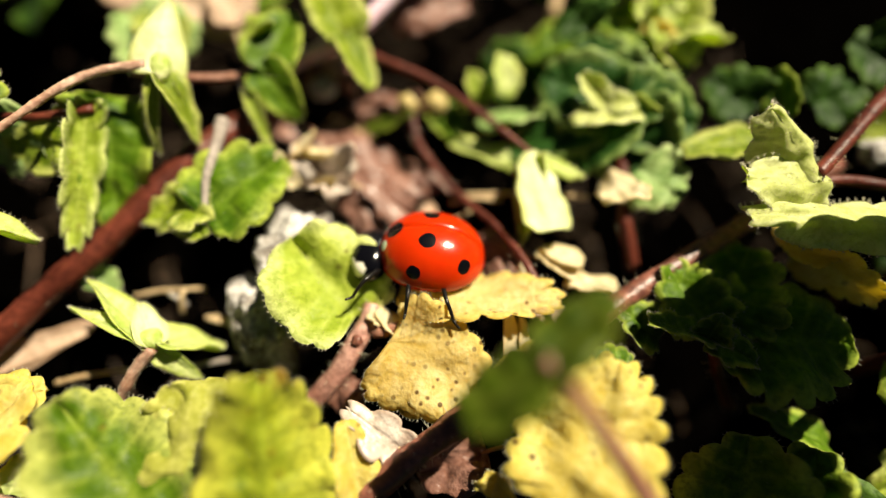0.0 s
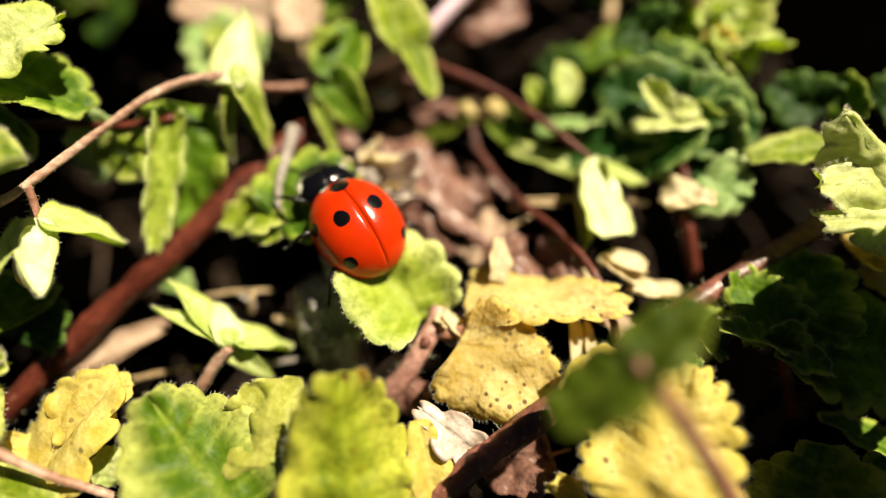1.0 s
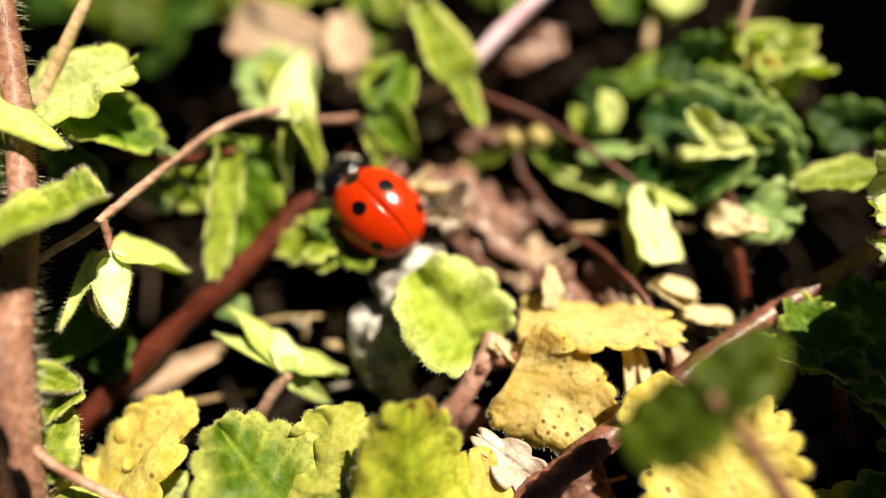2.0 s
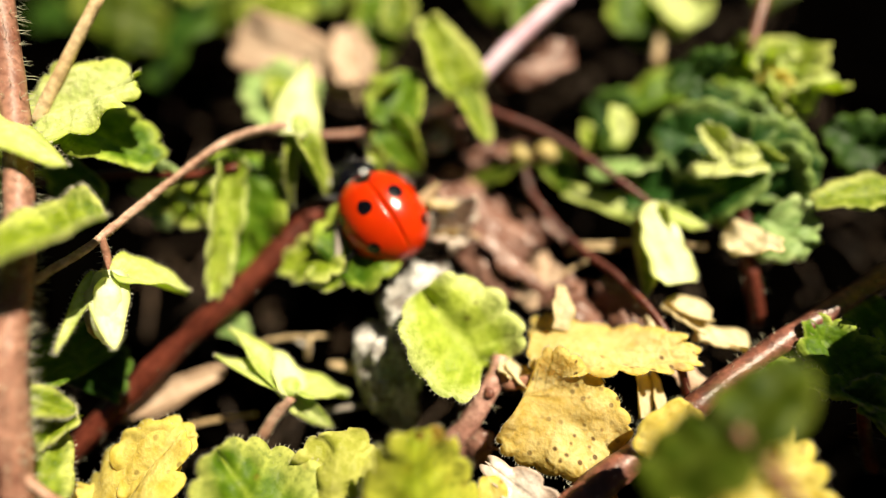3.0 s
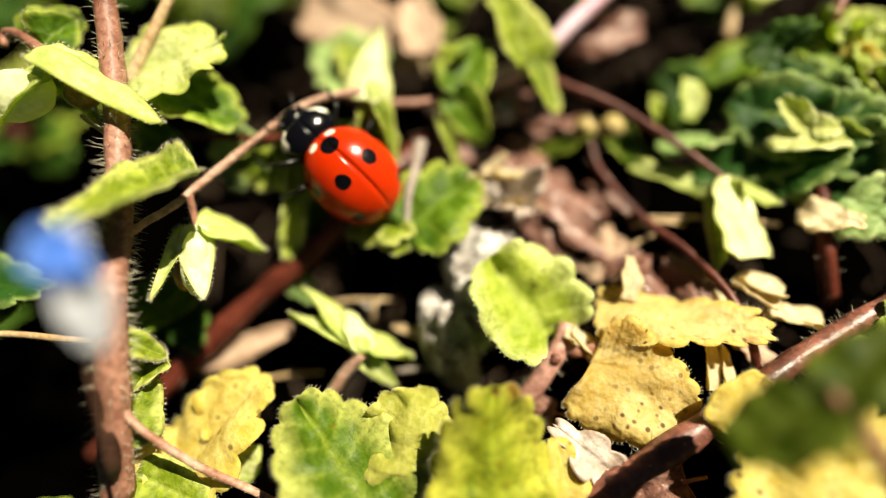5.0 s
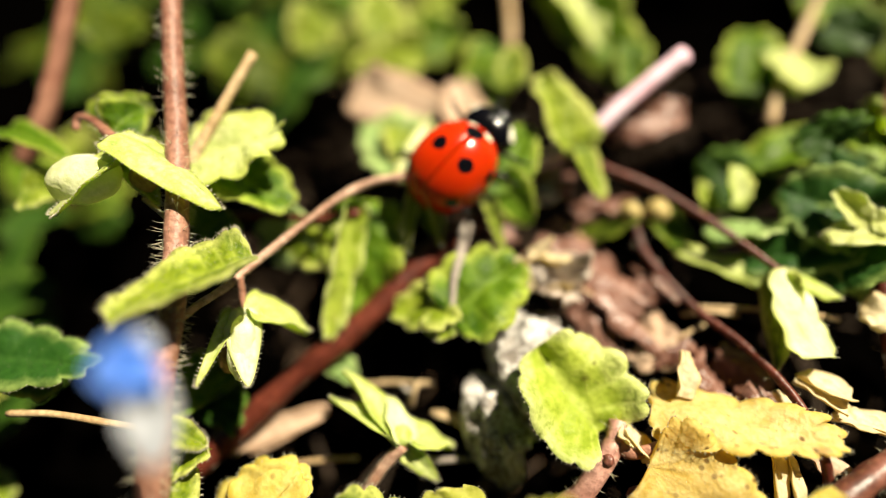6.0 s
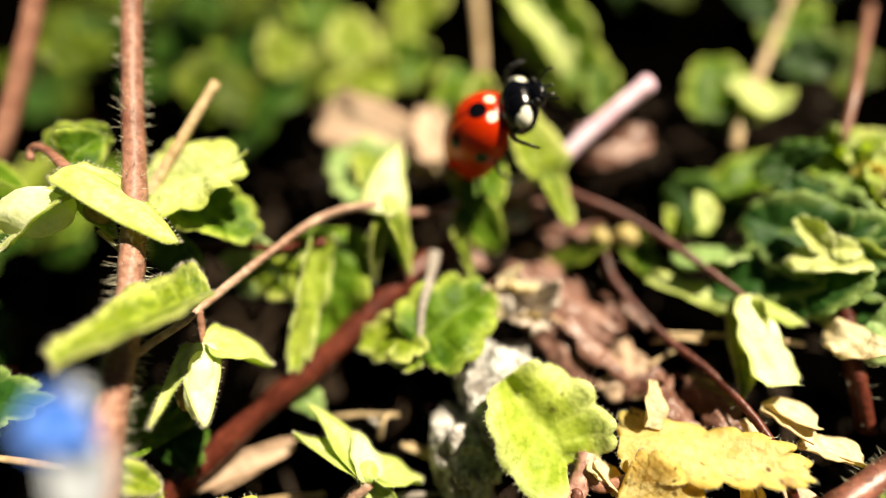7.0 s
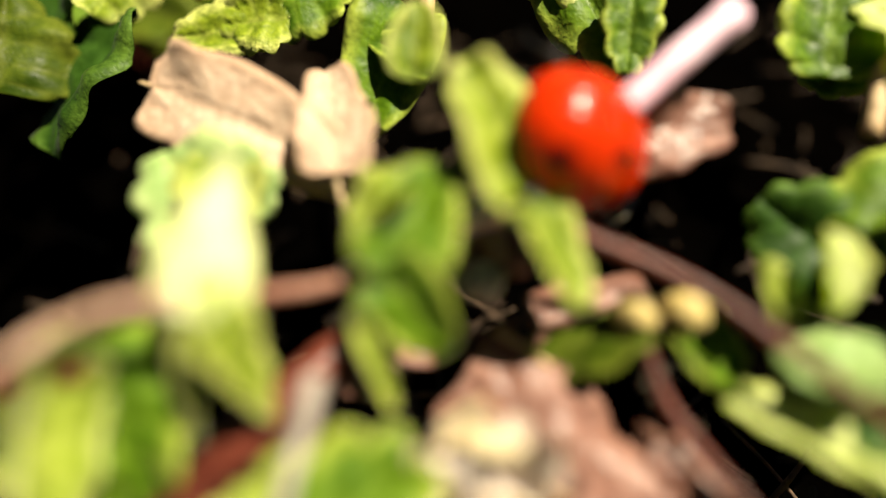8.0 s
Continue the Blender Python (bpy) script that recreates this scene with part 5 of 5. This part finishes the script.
dry = tagged(leaf(None, (4.96, 8.91, 4.44), (7.21, 7.69, 4.06), 1.67, (0.37, 0.41, 0.83), TAN, teeth=3, cup=-0.5, ripple=0.14, notch=0.4, steps=4, hairs=0, name="dead_leaf"), "crumpled brown scrap of dry leaf among the stems", "dead leaf")
stem(dry, [(5.18, 8.79, 4.40), (4.53, 9.15, 4.46), (4.15, 9.43, 4.40)], 0.10, 0.07, STRAW, name="stalk")
dry = tagged(leaf(None, (-3.93, 4.53, 3.44), (-6.23, 4.87, 3.09), 1.64, (-0.15, -0.03, 0.99), DEAD, teeth=3, cup=-0.5, ripple=0.14, notch=0.4, steps=4, hairs=0, name="dead_leaf"), "crumpled brown scrap of dry leaf among the stems", "dead leaf")
stem(dry, [(-4.07, 4.55, 3.41), (-3.70, 4.49, 3.59), (-3.33, 4.44, 3.53)], 0.06, 0.05, BROWN_STEM, name="stalk")
dry = tagged(leaf(None, (-12.24, 18.86, 5.23), (-9.16, 20.19, 5.40), 2.46, (-0.22, 0.39, 0.90), DEAD, teeth=3, cup=-0.5, ripple=0.14, notch=0.4, steps=4, hairs=0, name="dead_leaf"), "crumpled brown scrap of dry leaf among the stems", "dead leaf")
stem(dry, [(-12.05, 18.94, 5.24), (-12.55, 18.73, 5.33), (-13.04, 18.52, 5.18)], 0.09, 0.07, BROWN_STEM, name="stalk")
dry = tagged(leaf(None, (2.06, 12.88, 4.17), (4.39, 11.36, 4.42), 1.87, (-0.19, -0.14, 0.97), DEAD, teeth=3, cup=-0.5, ripple=0.14, notch=0.4, steps=4, hairs=0, name="dead_leaf"), "crumpled brown scrap of dry leaf among the stems", "dead leaf")
stem(dry, [(2.20, 12.79, 4.18), (1.82, 13.03, 4.26), (1.45, 13.28, 4.10)], 0.07, 0.05, BROWN_STEM, name="stalk")
tagged(leaf(None, (7.12, 10.68, 5.12), (5.00, 11.56, 5.32), 1.74, (0.26, 0.43, 0.86), CREAM, teeth=0, notch=0, cup=0.4, hairs=0, name="petal"), "cream withered petal on the soil", "petal")
tagged(leaf(None, (8.77, 9.32, 4.66), (6.60, 10.27, 4.63), 1.72, (0.20, 0.48, 0.85), CREAM, teeth=0, notch=0, cup=0.4, hairs=0, name="petal"), "cream withered petal on the soil", "petal")
tagged(leaf(None, (4.76, 8.55, 5.05), (3.90, 10.71, 5.40), 1.11, (0.57, 0.10, 0.82), CREAM, teeth=0, notch=0, cup=0.4, hairs=0, name="petal"), "white withered petal beside the red stem", "petal")
tagged(leaf(None, (3.13, 5.91, 4.44), (3.30, 8.14, 5.36), 0.92, (0.50, -0.36, 0.79), CREAM, teeth=0, notch=0, cup=0.5, hairs=0, name="petal"), "cream narrow withered petal under the leaf", "petal")
tagged(leaf(None, (3.94, 6.15, 4.56), (3.89, 7.98, 5.01), 0.65, (0.50, -0.19, 0.85), CREAM, teeth=0, notch=0, cup=0.5, hairs=0, name="petal"), "cream narrow withered petal under the leaf", "petal")
tagged(leaf(None, (6.74, 10.16, 5.10), (4.84, 11.33, 5.46), 1.67, (0.34, 0.28, 0.90), CREAM, teeth=3, cup=0.3, hairs=0, name="petal"), "cream withered petal on the soil", "petal")
tagged(leaf(None, (8.05, 9.37, 4.95), (6.20, 9.91, 4.97), 1.37, (0.15, 0.51, 0.85), CREAM, teeth=3, cup=0.3, hairs=0, name="petal"), "cream withered petal on the soil", "petal")
for centre, size, rough, seed in (((-7.45, 11.13, 4.43), (2.3, 2.6, 1.7), 0.5, 21), ((-9.25, 8.43, 3.39), (1.7, 2.5, 1.4), 0.55, 22)):
    lichen = tagged(lump("lichen_lump", None, centre, size, (0.1, -0.4, 1), LICHEN, rough, seed, 4, 1.8), "crumbly grey-white weathered lump", "debris")
    rng = random.Random(seed)
    for _ in range(7):
        ang, up = rng.uniform(0, 6.28), rng.uniform(0.3, 0.9)
        side = math.sqrt(1 - up * up) * 0.95
        at = (centre[0] + size[0] * side * math.cos(ang), centre[1] + size[1] * side * math.sin(ang) - 0.3, centre[2] + size[2] * up * 0.95)
        half = rng.uniform(0.3, 0.6)
        lump("crumb", lichen, at, (half, half * rng.uniform(0.7, 1.3), half * 0.6), (rng.uniform(-0.5, 0.5), -0.3, 1), LICHEN, 0.6, seed + _, 2, 1.8)
tagged(lump("pebble", None, (-7.08, 21.54, 6.65), (0.8, 0.7, 0.6), (0.1, -0.4, 1), LICHEN, 0.25, 23, 3, 1.5), "small pale grey pebble", "pebble")
tagged(lump("pebble", None, (23.45, 16.71, 6.73), (0.9, 0.8, 0.6), (0.1, -0.4, 1), LICHEN, 0.25, 24, 3, 1.5), "small pale grey pebble", "pebble")
tagged(lump("seed_husk", None, (-7.40, 15.82, 6.26), (0.55, 0.55, 0.6), (0.1, -0.4, 1), GREY, 0.4, 31, 3, 2.2), "dry grey seed husk beside the dead leaf", "seed husk")
# the blue flower by the tall stem
flower = thing("speedwell_flower", (-19.70, -0.21, -5.00), "small blue speedwell flower on a slender stalk", "flower")
leaf(flower, (-18.36, 4.60, 18.05), (-19.24, 4.61, 18.32), 1.16, (0.29, -0.07, 0.95), BLUE, teeth=0, notch=0, cup=0.2, hairs=0, name="petal")
leaf(flower, (-18.36, 4.60, 18.05), (-18.53, 5.24, 18.65), 1.16, (0.70, -0.39, 0.60), BLUE, teeth=0, notch=0, cup=0.2, hairs=0, name="petal")
leaf(flower, (-18.36, 4.60, 18.05), (-17.39, 4.36, 17.92), 0.82, (0.14, 0.05, 0.99), BLUE, teeth=0, notch=0, cup=0.2, hairs=0, name="petal")
leaf(flower, (-18.36, 4.60, 18.05), (-18.29, 3.88, 17.93), 1.10, (0.56, -0.07, 0.83), BLUE, teeth=0, notch=0, cup=0.2, hairs=0, name="petal")
leaf(flower, (-18.13, 4.72, 17.85), (-18.48, 5.75, 18.13), 0.70, (0.54, -0.05, 0.84), WHITE_PETAL, teeth=0, notch=0, cup=0.2, hairs=0, name="petal")
leaf(flower, (-18.07, 4.34, 17.52), (-17.68, 2.65, 16.22), 1.26, (0.65, -0.36, 0.67), WHITE_PETAL, teeth=0, notch=0, cup=0.2, hairs=0, name="petal")
stem(flower, [(-19.70, -0.21, 10.99), (-18.19, 2.99, 16.13), (-18.55, 4.63, 17.80)], 0.09, 0.07, BROWN_STEM)
stem(flower, [(-31.82, 5.03, 8.47), (-29.14, 5.16, 8.81), (-26.28, 5.04, 9.01), (-24.16, 4.88, 9.45)], 0.16, 0.15, STRAW)
tagged(stem(None, [(-16.68, 9.85, 3.08), (-14.75, 10.02, 3.47), (-12.82, 10.19, 3.26)], 0.14, 0.10, STRAW, name="straw", rough=0.2), "thin dry straw lying on the soil", "straw")
tagged(stem(None, [(-13.99, 9.00, 2.90), (-13.77, 9.46, 3.71), (-13.55, 9.92, 3.92)], 0.14, 0.10, STRAW, name="straw", rough=0.2), "thin dry straw lying on the soil", "straw")
tagged(stem(None, [(-12.79, 8.82, 2.54), (-11.20, 8.31, 2.57), (-9.62, 7.81, 2.00)], 0.14, 0.10, STRAW, name="straw", rough=0.2), "thin dry straw lying on the soil", "straw")
tagged(stem(None, [(-20.21, 5.47, 1.81), (-18.44, 5.83, 2.04), (-16.67, 6.19, 1.67)], 0.14, 0.10, STRAW, name="straw", rough=0.2), "thin dry straw lying on the soil", "straw")
tagged(stem(None, [(-13.76, 6.21, 1.95), (-11.37, 6.62, 2.06), (-8.98, 7.02, 1.58)], 0.14, 0.10, GREY, name="straw", rough=0.2), "thin dry straw lying on the soil", "straw")
tagged(stem(None, [(-12.37, 8.87, 2.56), (-11.45, 8.66, 2.75), (-10.53, 8.46, 2.35)], 0.14, 0.10, STRAW, name="straw", rough=0.2), "thin dry straw lying on the soil", "straw")
tagged(stem(None, [(-13.90, 9.41, 2.85), (-14.22, 9.59, 3.51), (-14.55, 9.77, 3.57)], 0.14, 0.10, GREY, name="straw", rough=0.2), "thin dry straw lying on the soil", "straw")
tagged(stem(None, [(8.12, 15.07, 4.80), (4.63, 15.14, 5.14), (1.14, 15.21, 4.88)], 0.14, 0.10, STRAW, name="straw", rough=0.2), "thin dry straw lying on the soil", "straw")
tagged(stem(None, [(-6.52, 20.08, 5.87), (-5.52, 19.51, 5.87), (-4.51, 18.94, 5.27)], 0.14, 0.10, STRAW, name="straw", rough=0.2), "thin dry straw lying on the soil", "straw")
tagged(stem(None, [(-8.69, 9.41, 2.85), (-8.54, 8.06, 2.43), (-8.39, 6.70, 1.41)], 0.14, 0.10, GREY, name="straw", rough=0.2), "thin dry straw lying on the soil", "straw")
tagged(stem(None, [(3.24, 14.96, 4.74), (1.82, 14.88, 5.00), (0.41, 14.80, 4.66)], 0.14, 0.10, STRAW, name="straw", rough=0.2), "thin dry straw lying on the soil", "straw")

# ---- ladybird ----
SCALE = 0.926
DISC, FORE, REAR, SCUT = (0.96, 0.04, 2.76), (2.11, 0.62, 1.58), (1.60, -1.84, 1.79), (0.00, 1.87, 2.36)
RED = spotted("elytra_red", (0.44, 0.019, 0.0005), (0.002, 0.002, 0.003),
              [(sx * x, y, z, r) for sx in (-1, 1) for (x, y, z), r in ((DISC, 0.45), (FORE, 0.40), (REAR, 0.40))] + [(*SCUT, 0.58)], 0.12, 0.2, 0.0, [(sx * 0.62, 2.36, 1.78, 0.32) for sx in (-1, 1)])
_red = RED.node_tree.nodes["Principled BSDF"].inputs
_red["Subsurface Weight"].default_value, _red["Subsurface Scale"].default_value = 0.3, 0.0007
_red["Subsurface Radius"].default_value = (1.0, 0.15, 0.05)
BLACK_SHELL = spotted("pronotum_black", (0.002, 0.002, 0.003), (0.75, 0.72, 0.6), [(sx * 1.24, 3.42, 0.60, 0.50) for sx in (-1, 1)] + [(sx * 1.0, 3.78, 0.66, 0.34) for sx in (-1, 1)], 0.15, 0.14, 0.0)
BLACK_HEAD = spotted("head_black", (0.002, 0.002, 0.003), (0.75, 0.72, 0.6), [(sx * 0.36, 4.46, 0.12, 0.19) for sx in (-1, 1)], 0.2, 0.14, 0.0)
BLACK_LEG = stem_material("leg_black", (0.003, 0.003, 0.003), (0.010, 0.008, 0.007), 0.3)


def dome(a_side, y0, y1, a, h, z0, over=100.0, power=2.3, nu=22, nv=18, gap=0.015):
    """Half a domed shell on one side of the body: from its middle line down to the rim. Millimetres."""
    vs, fs = [], []
    for i in range(nu + 1):
        t = -math.cos(math.pi * i / nu)
        y = 0.5 * (y0 + y1) + 0.5 * (y1 - y0) * t
        r = max(0.0, 1 - abs(t) ** power) ** 0.5
        for j in range(nv + 1):
            th = radians(over) * j / nv
            x = a_side * (gap + a * r * math.sin(th) ** 0.92)
            z = z0 + h * r * math.copysign(abs(math.cos(th)) ** 0.9, math.cos(th)) * (1 + 0.05 * t) - 0.014 * (j == 0) * r
            vs.append(Vector((x, y, z)) * MM)
    m = nv + 1
    for i in range(nu):
        for j in range(nv):
            q = (i * m + j, i * m + j + 1, (i + 1) * m + j + 1, (i + 1) * m + j)
            fs.append(q if a_side < 0 else tuple(reversed(q)))
    return vs, fs


def shell_part(name, parent, pieces, material, thick=0.05):
    vs, fs = [], []
    for v_, f_ in pieces:
        fs += [tuple(i + len(vs) for i in q) for q in f_]
        vs += v_
    ob = link_mesh(name, vs, fs, material)
    ob.parent = parent
    mod = ob.modifiers.new("thickness", "SOLIDIFY")
    mod.thickness, mod.offset = thick * MM, -1
    return ob


def ball(name, parent, centre, size, material):
    ob = lump(name, None, (0, 0, 0), size, (0, 0, 1), material, 0.03, 2, 3)
    for q in ob.data.vertices:
        q.co += Vector(centre) * MM
    ob.matrix_basis = Matrix.Identity(4)
    ob.parent = parent
    return ob


def bow(ob, degrees=-15.0):
    """Bends a part of the fore body down about the neck."""
    neck = Vector((0, 2.3, 0.75)) * MM
    turn = Matrix.Rotation(radians(degrees), 3, "X")
    for q in ob.data.vertices:
        q.co = neck + turn @ (q.co - neck)
    return ob


def ladybird():
    bug = new("ladybird")
    bug.empty_display_size = 0.002
    tagged(bug, "red seven-spot ladybird with black head walking over the leaves", "ladybird")
    for side in (-1, 1):
        shell_part("wing_case", bug, [dome(side, -2.94, 2.6, 2.31, 2.15, 0.75, 94.0)], RED)
    ball("abdomen", bug, (0, -0.1, 0.72), (2.05, 2.5, 0.55), BLACK_LEG)
    bow(shell_part("pronotum", bug, [dome(s, 2.05, 4.15, 1.64, 1.05, 0.55, 105, 2.6, gap=0.0) for s in (-1, 1)], BLACK_SHELL))
    head = bow(ball("head", bug, (0, 4.22, 0.58), (0.82, 0.66, 0.50), BLACK_HEAD))
    for side in (-1, 1):
        bow(ball("eye", head, (side * 0.68, 4.35, 0.85), (0.2, 0.24, 0.24), BLACK_LEG))
        vs, fs, _ = tube([(side * 0.45, 4.62, 0.7), (side * 0.75, 5.0, 0.75), (side * 0.95, 5.3, 0.65), (side * 1.0, 5.5, 0.55)], 0.05, 0.075, 3, 8)
        bow(link_mesh("antenna", vs, fs, BLACK_LEG)).parent = head
        vs, fs, _ = tube([(side * 0.2, 4.65, 0.5), (side * 0.3, 4.95, 0.35), (side * 0.28, 5.1, 0.2)], 0.07, 0.06, 4, 8)
        bow(link_mesh("palp", vs, fs, BLACK_LEG)).parent = head
    legs = []
    for side in (-1, 1):
        for y, reach, ahead in ((2.3, 1.75, 1.25), (0.9, 2.3, 0.35), (-0.7, 2.2, -1.5)):
            s, k = side, ahead
            pts = [(0, 0, 0), (s * reach * 0.5, k * 0.35, 0.18), (s * reach * 0.78, k * 0.6, 0.12), (s * reach * 0.93, k * 0.85, -0.3), (s * reach * 1.02, k * 1.0, -0.62), (s * reach * 1.15, k * 1.25, -0.66)]
            vs, fs, _ = tube(pts, 0.15, 0.055, 5, 8, 5, 0.1)
            leg = link_mesh("leg", vs, fs, BLACK_LEG)
            leg.parent = bug
            at = (s * 1.05, y, 0.55)
            leg.matrix_basis = pose(at[0] * MM, at[1] * MM, at[2] * MM)
            legs.append((leg, at, s, len(legs)))
    bug.scale = (SCALE,) * 3
    return bug, legs


def body_pose(at, heading, back):
    """The beetle at a place, its head along heading and its back along back."""
    z = Vector(back).normalized()
    y = Vector(heading)
    y = (y - z * y.dot(z)).normalized()
    m = Matrix((y.cross(z), y, z)).transposed().to_4x4()
    m.translation = Vector(at) * MM
    return m


def motions():
    bug, legs = ladybird()
    walk(bug, [
    (0.00, body_pose((-0.75, 10.57, 5.37), (-0.995, 0.088, 0.044), (0.069, 0.308, 0.949))),
    (0.20, body_pose((-2.49, 10.62, 5.85), (-0.911, 0.293, 0.291), (0.330, 0.095, 0.939))),
    (0.40, body_pose((-5.03, 10.66, 6.29), (-0.895, 0.236, 0.379), (0.304, -0.301, 0.904))),
    (0.60, body_pose((-6.18, 11.19, 5.92), (-0.916, 0.396, 0.064), (0.039, -0.069, 0.997))),
    (0.80, body_pose((-6.86, 11.40, 6.40), (-0.825, 0.486, 0.288), (0.222, -0.189, 0.956))),
    (1.00, body_pose((-7.73, 11.92, 6.72), (-0.591, 0.769, 0.244), (0.262, -0.103, 0.960))),
    (1.20, body_pose((-7.57, 12.69, 6.85), (-0.348, 0.898, 0.268), (0.162, -0.224, 0.961))),
    (1.50, body_pose((-7.71, 13.81, 6.82), (-0.236, 0.932, 0.275), (0.062, -0.268, 0.961))),
    (1.80, body_pose((-9.30, 14.03, 6.92), (-0.634, 0.731, 0.253), (0.116, -0.234, 0.965))),
    (2.00, body_pose((-9.57, 14.56, 6.97), (-0.718, 0.663, 0.212), (0.087, -0.216, 0.972))),
    (2.20, body_pose((-9.88, 15.06, 7.42), (-0.591, 0.790, 0.161), (0.069, -0.150, 0.986))),
    (3.30, body_pose((-9.78, 15.39, 6.78), (-0.607, 0.752, 0.258), (0.176, -0.189, 0.966))),
    (3.50, body_pose((-10.17, 14.80, 7.10), (-0.872, 0.395, 0.289), (0.202, -0.247, 0.948))),
    (3.70, body_pose((-10.54, 13.94, 7.17), (-0.987, -0.115, -0.116), (-0.138, 0.208, 0.968))),
    (3.90, body_pose((-10.84, 13.92, 7.10), (-0.972, -0.219, -0.090), (-0.103, 0.053, 0.993))),
    (4.10, body_pose((-11.82, 14.40, 6.99), (-0.988, 0.123, 0.097), (0.094, -0.032, 0.995))),
    (4.30, body_pose((-12.32, 14.51, 7.07), (-0.962, 0.150, 0.228), (0.216, -0.095, 0.972))),
    (4.50, body_pose((-13.67, 14.92, 7.87), (-0.941, 0.028, 0.337), (0.323, -0.224, 0.919))),
    (4.70, body_pose((-13.64, 14.16, 6.97), (-0.827, 0.151, 0.541), (0.460, -0.371, 0.807))),
    (4.90, body_pose((-14.12, 14.70, 7.57), (-0.695, 0.382, 0.609), (0.440, -0.445, 0.780))),
    (5.00, body_pose((-14.88, 14.76, 8.76), (-0.674, 0.395, 0.624), (0.441, -0.462, 0.769))),
    (5.20, body_pose((-14.33, 15.12, 8.03), (-0.351, 0.717, 0.602), (0.171, -0.583, 0.794))),
    (5.75, body_pose((-13.30, 18.60, 9.20), (0.28, 0.88, 0.39), (0.06, -0.50, 0.87))),
    (6.30, body_pose((-11.33, 20.70, 11.20), (0.829, 0.512, 0.226), (0.076, -0.504, 0.860))),
    (6.50, body_pose((-11.06, 21.20, 11.48), (0.712, 0.490, 0.503), (-0.247, -0.495, 0.833))),
    (6.70, body_pose((-8.76, 22.34, 11.03), (0.184, 0.359, 0.915), (-0.978, -0.028, 0.208))),
    (6.90, body_pose((-8.62, 22.54, 11.19), (0.095, 0.346, 0.933), (-0.953, -0.240, 0.186))),
    (7.00, body_pose((-8.44, 23.10, 11.71), (0.555, -0.139, 0.820), (-0.817, -0.279, 0.505))),
    (7.10, body_pose((-7.42, 22.51, 12.01), (0.801, -0.164, 0.575), (-0.594, -0.329, 0.734))),
    (7.30, body_pose((-8.92, 21.74, 10.66), (0.813, -0.168, 0.557), (-0.552, -0.529, 0.645))),
    (7.40, body_pose((-7.85, 23.26, 11.88), (0.906, -0.210, 0.368), (-0.419, -0.573, 0.704))),
    (7.50, body_pose((-6.94, 23.35, 11.91), (0.940, 0.314, -0.134), (0.216, -0.243, 0.946))),
    (7.60, body_pose((-6.45, 23.64, 11.55), (0.821, 0.334, -0.462), (0.526, -0.128, 0.841))),
    (7.80, body_pose((-5.43, 23.80, 9.90), (0.687, 0.194, -0.700), (0.722, -0.072, 0.689))),
    (8.00, body_pose((-4.53, 25.67, 8.54), (0.653, 0.063, -0.755), (0.731, -0.311, 0.607))),
    ])
    for leg, at, side, number in legs:
        rows = []
        for i in range(81):
            t = i / 10
            swing = math.sin(2 * math.pi * (2.3 * t + 0.5 * (number % 2) + 0.13 * number))
            lift = max(0.0, math.cos(2 * math.pi * (2.3 * t + 0.5 * (number % 2) + 0.13 * number)))
            rows.append((t, pose(at[0] * MM, at[1] * MM, at[2] * MM, 0, -side * 9 * lift, side * 14 * swing)))
        walk(leg, rows)


motions()
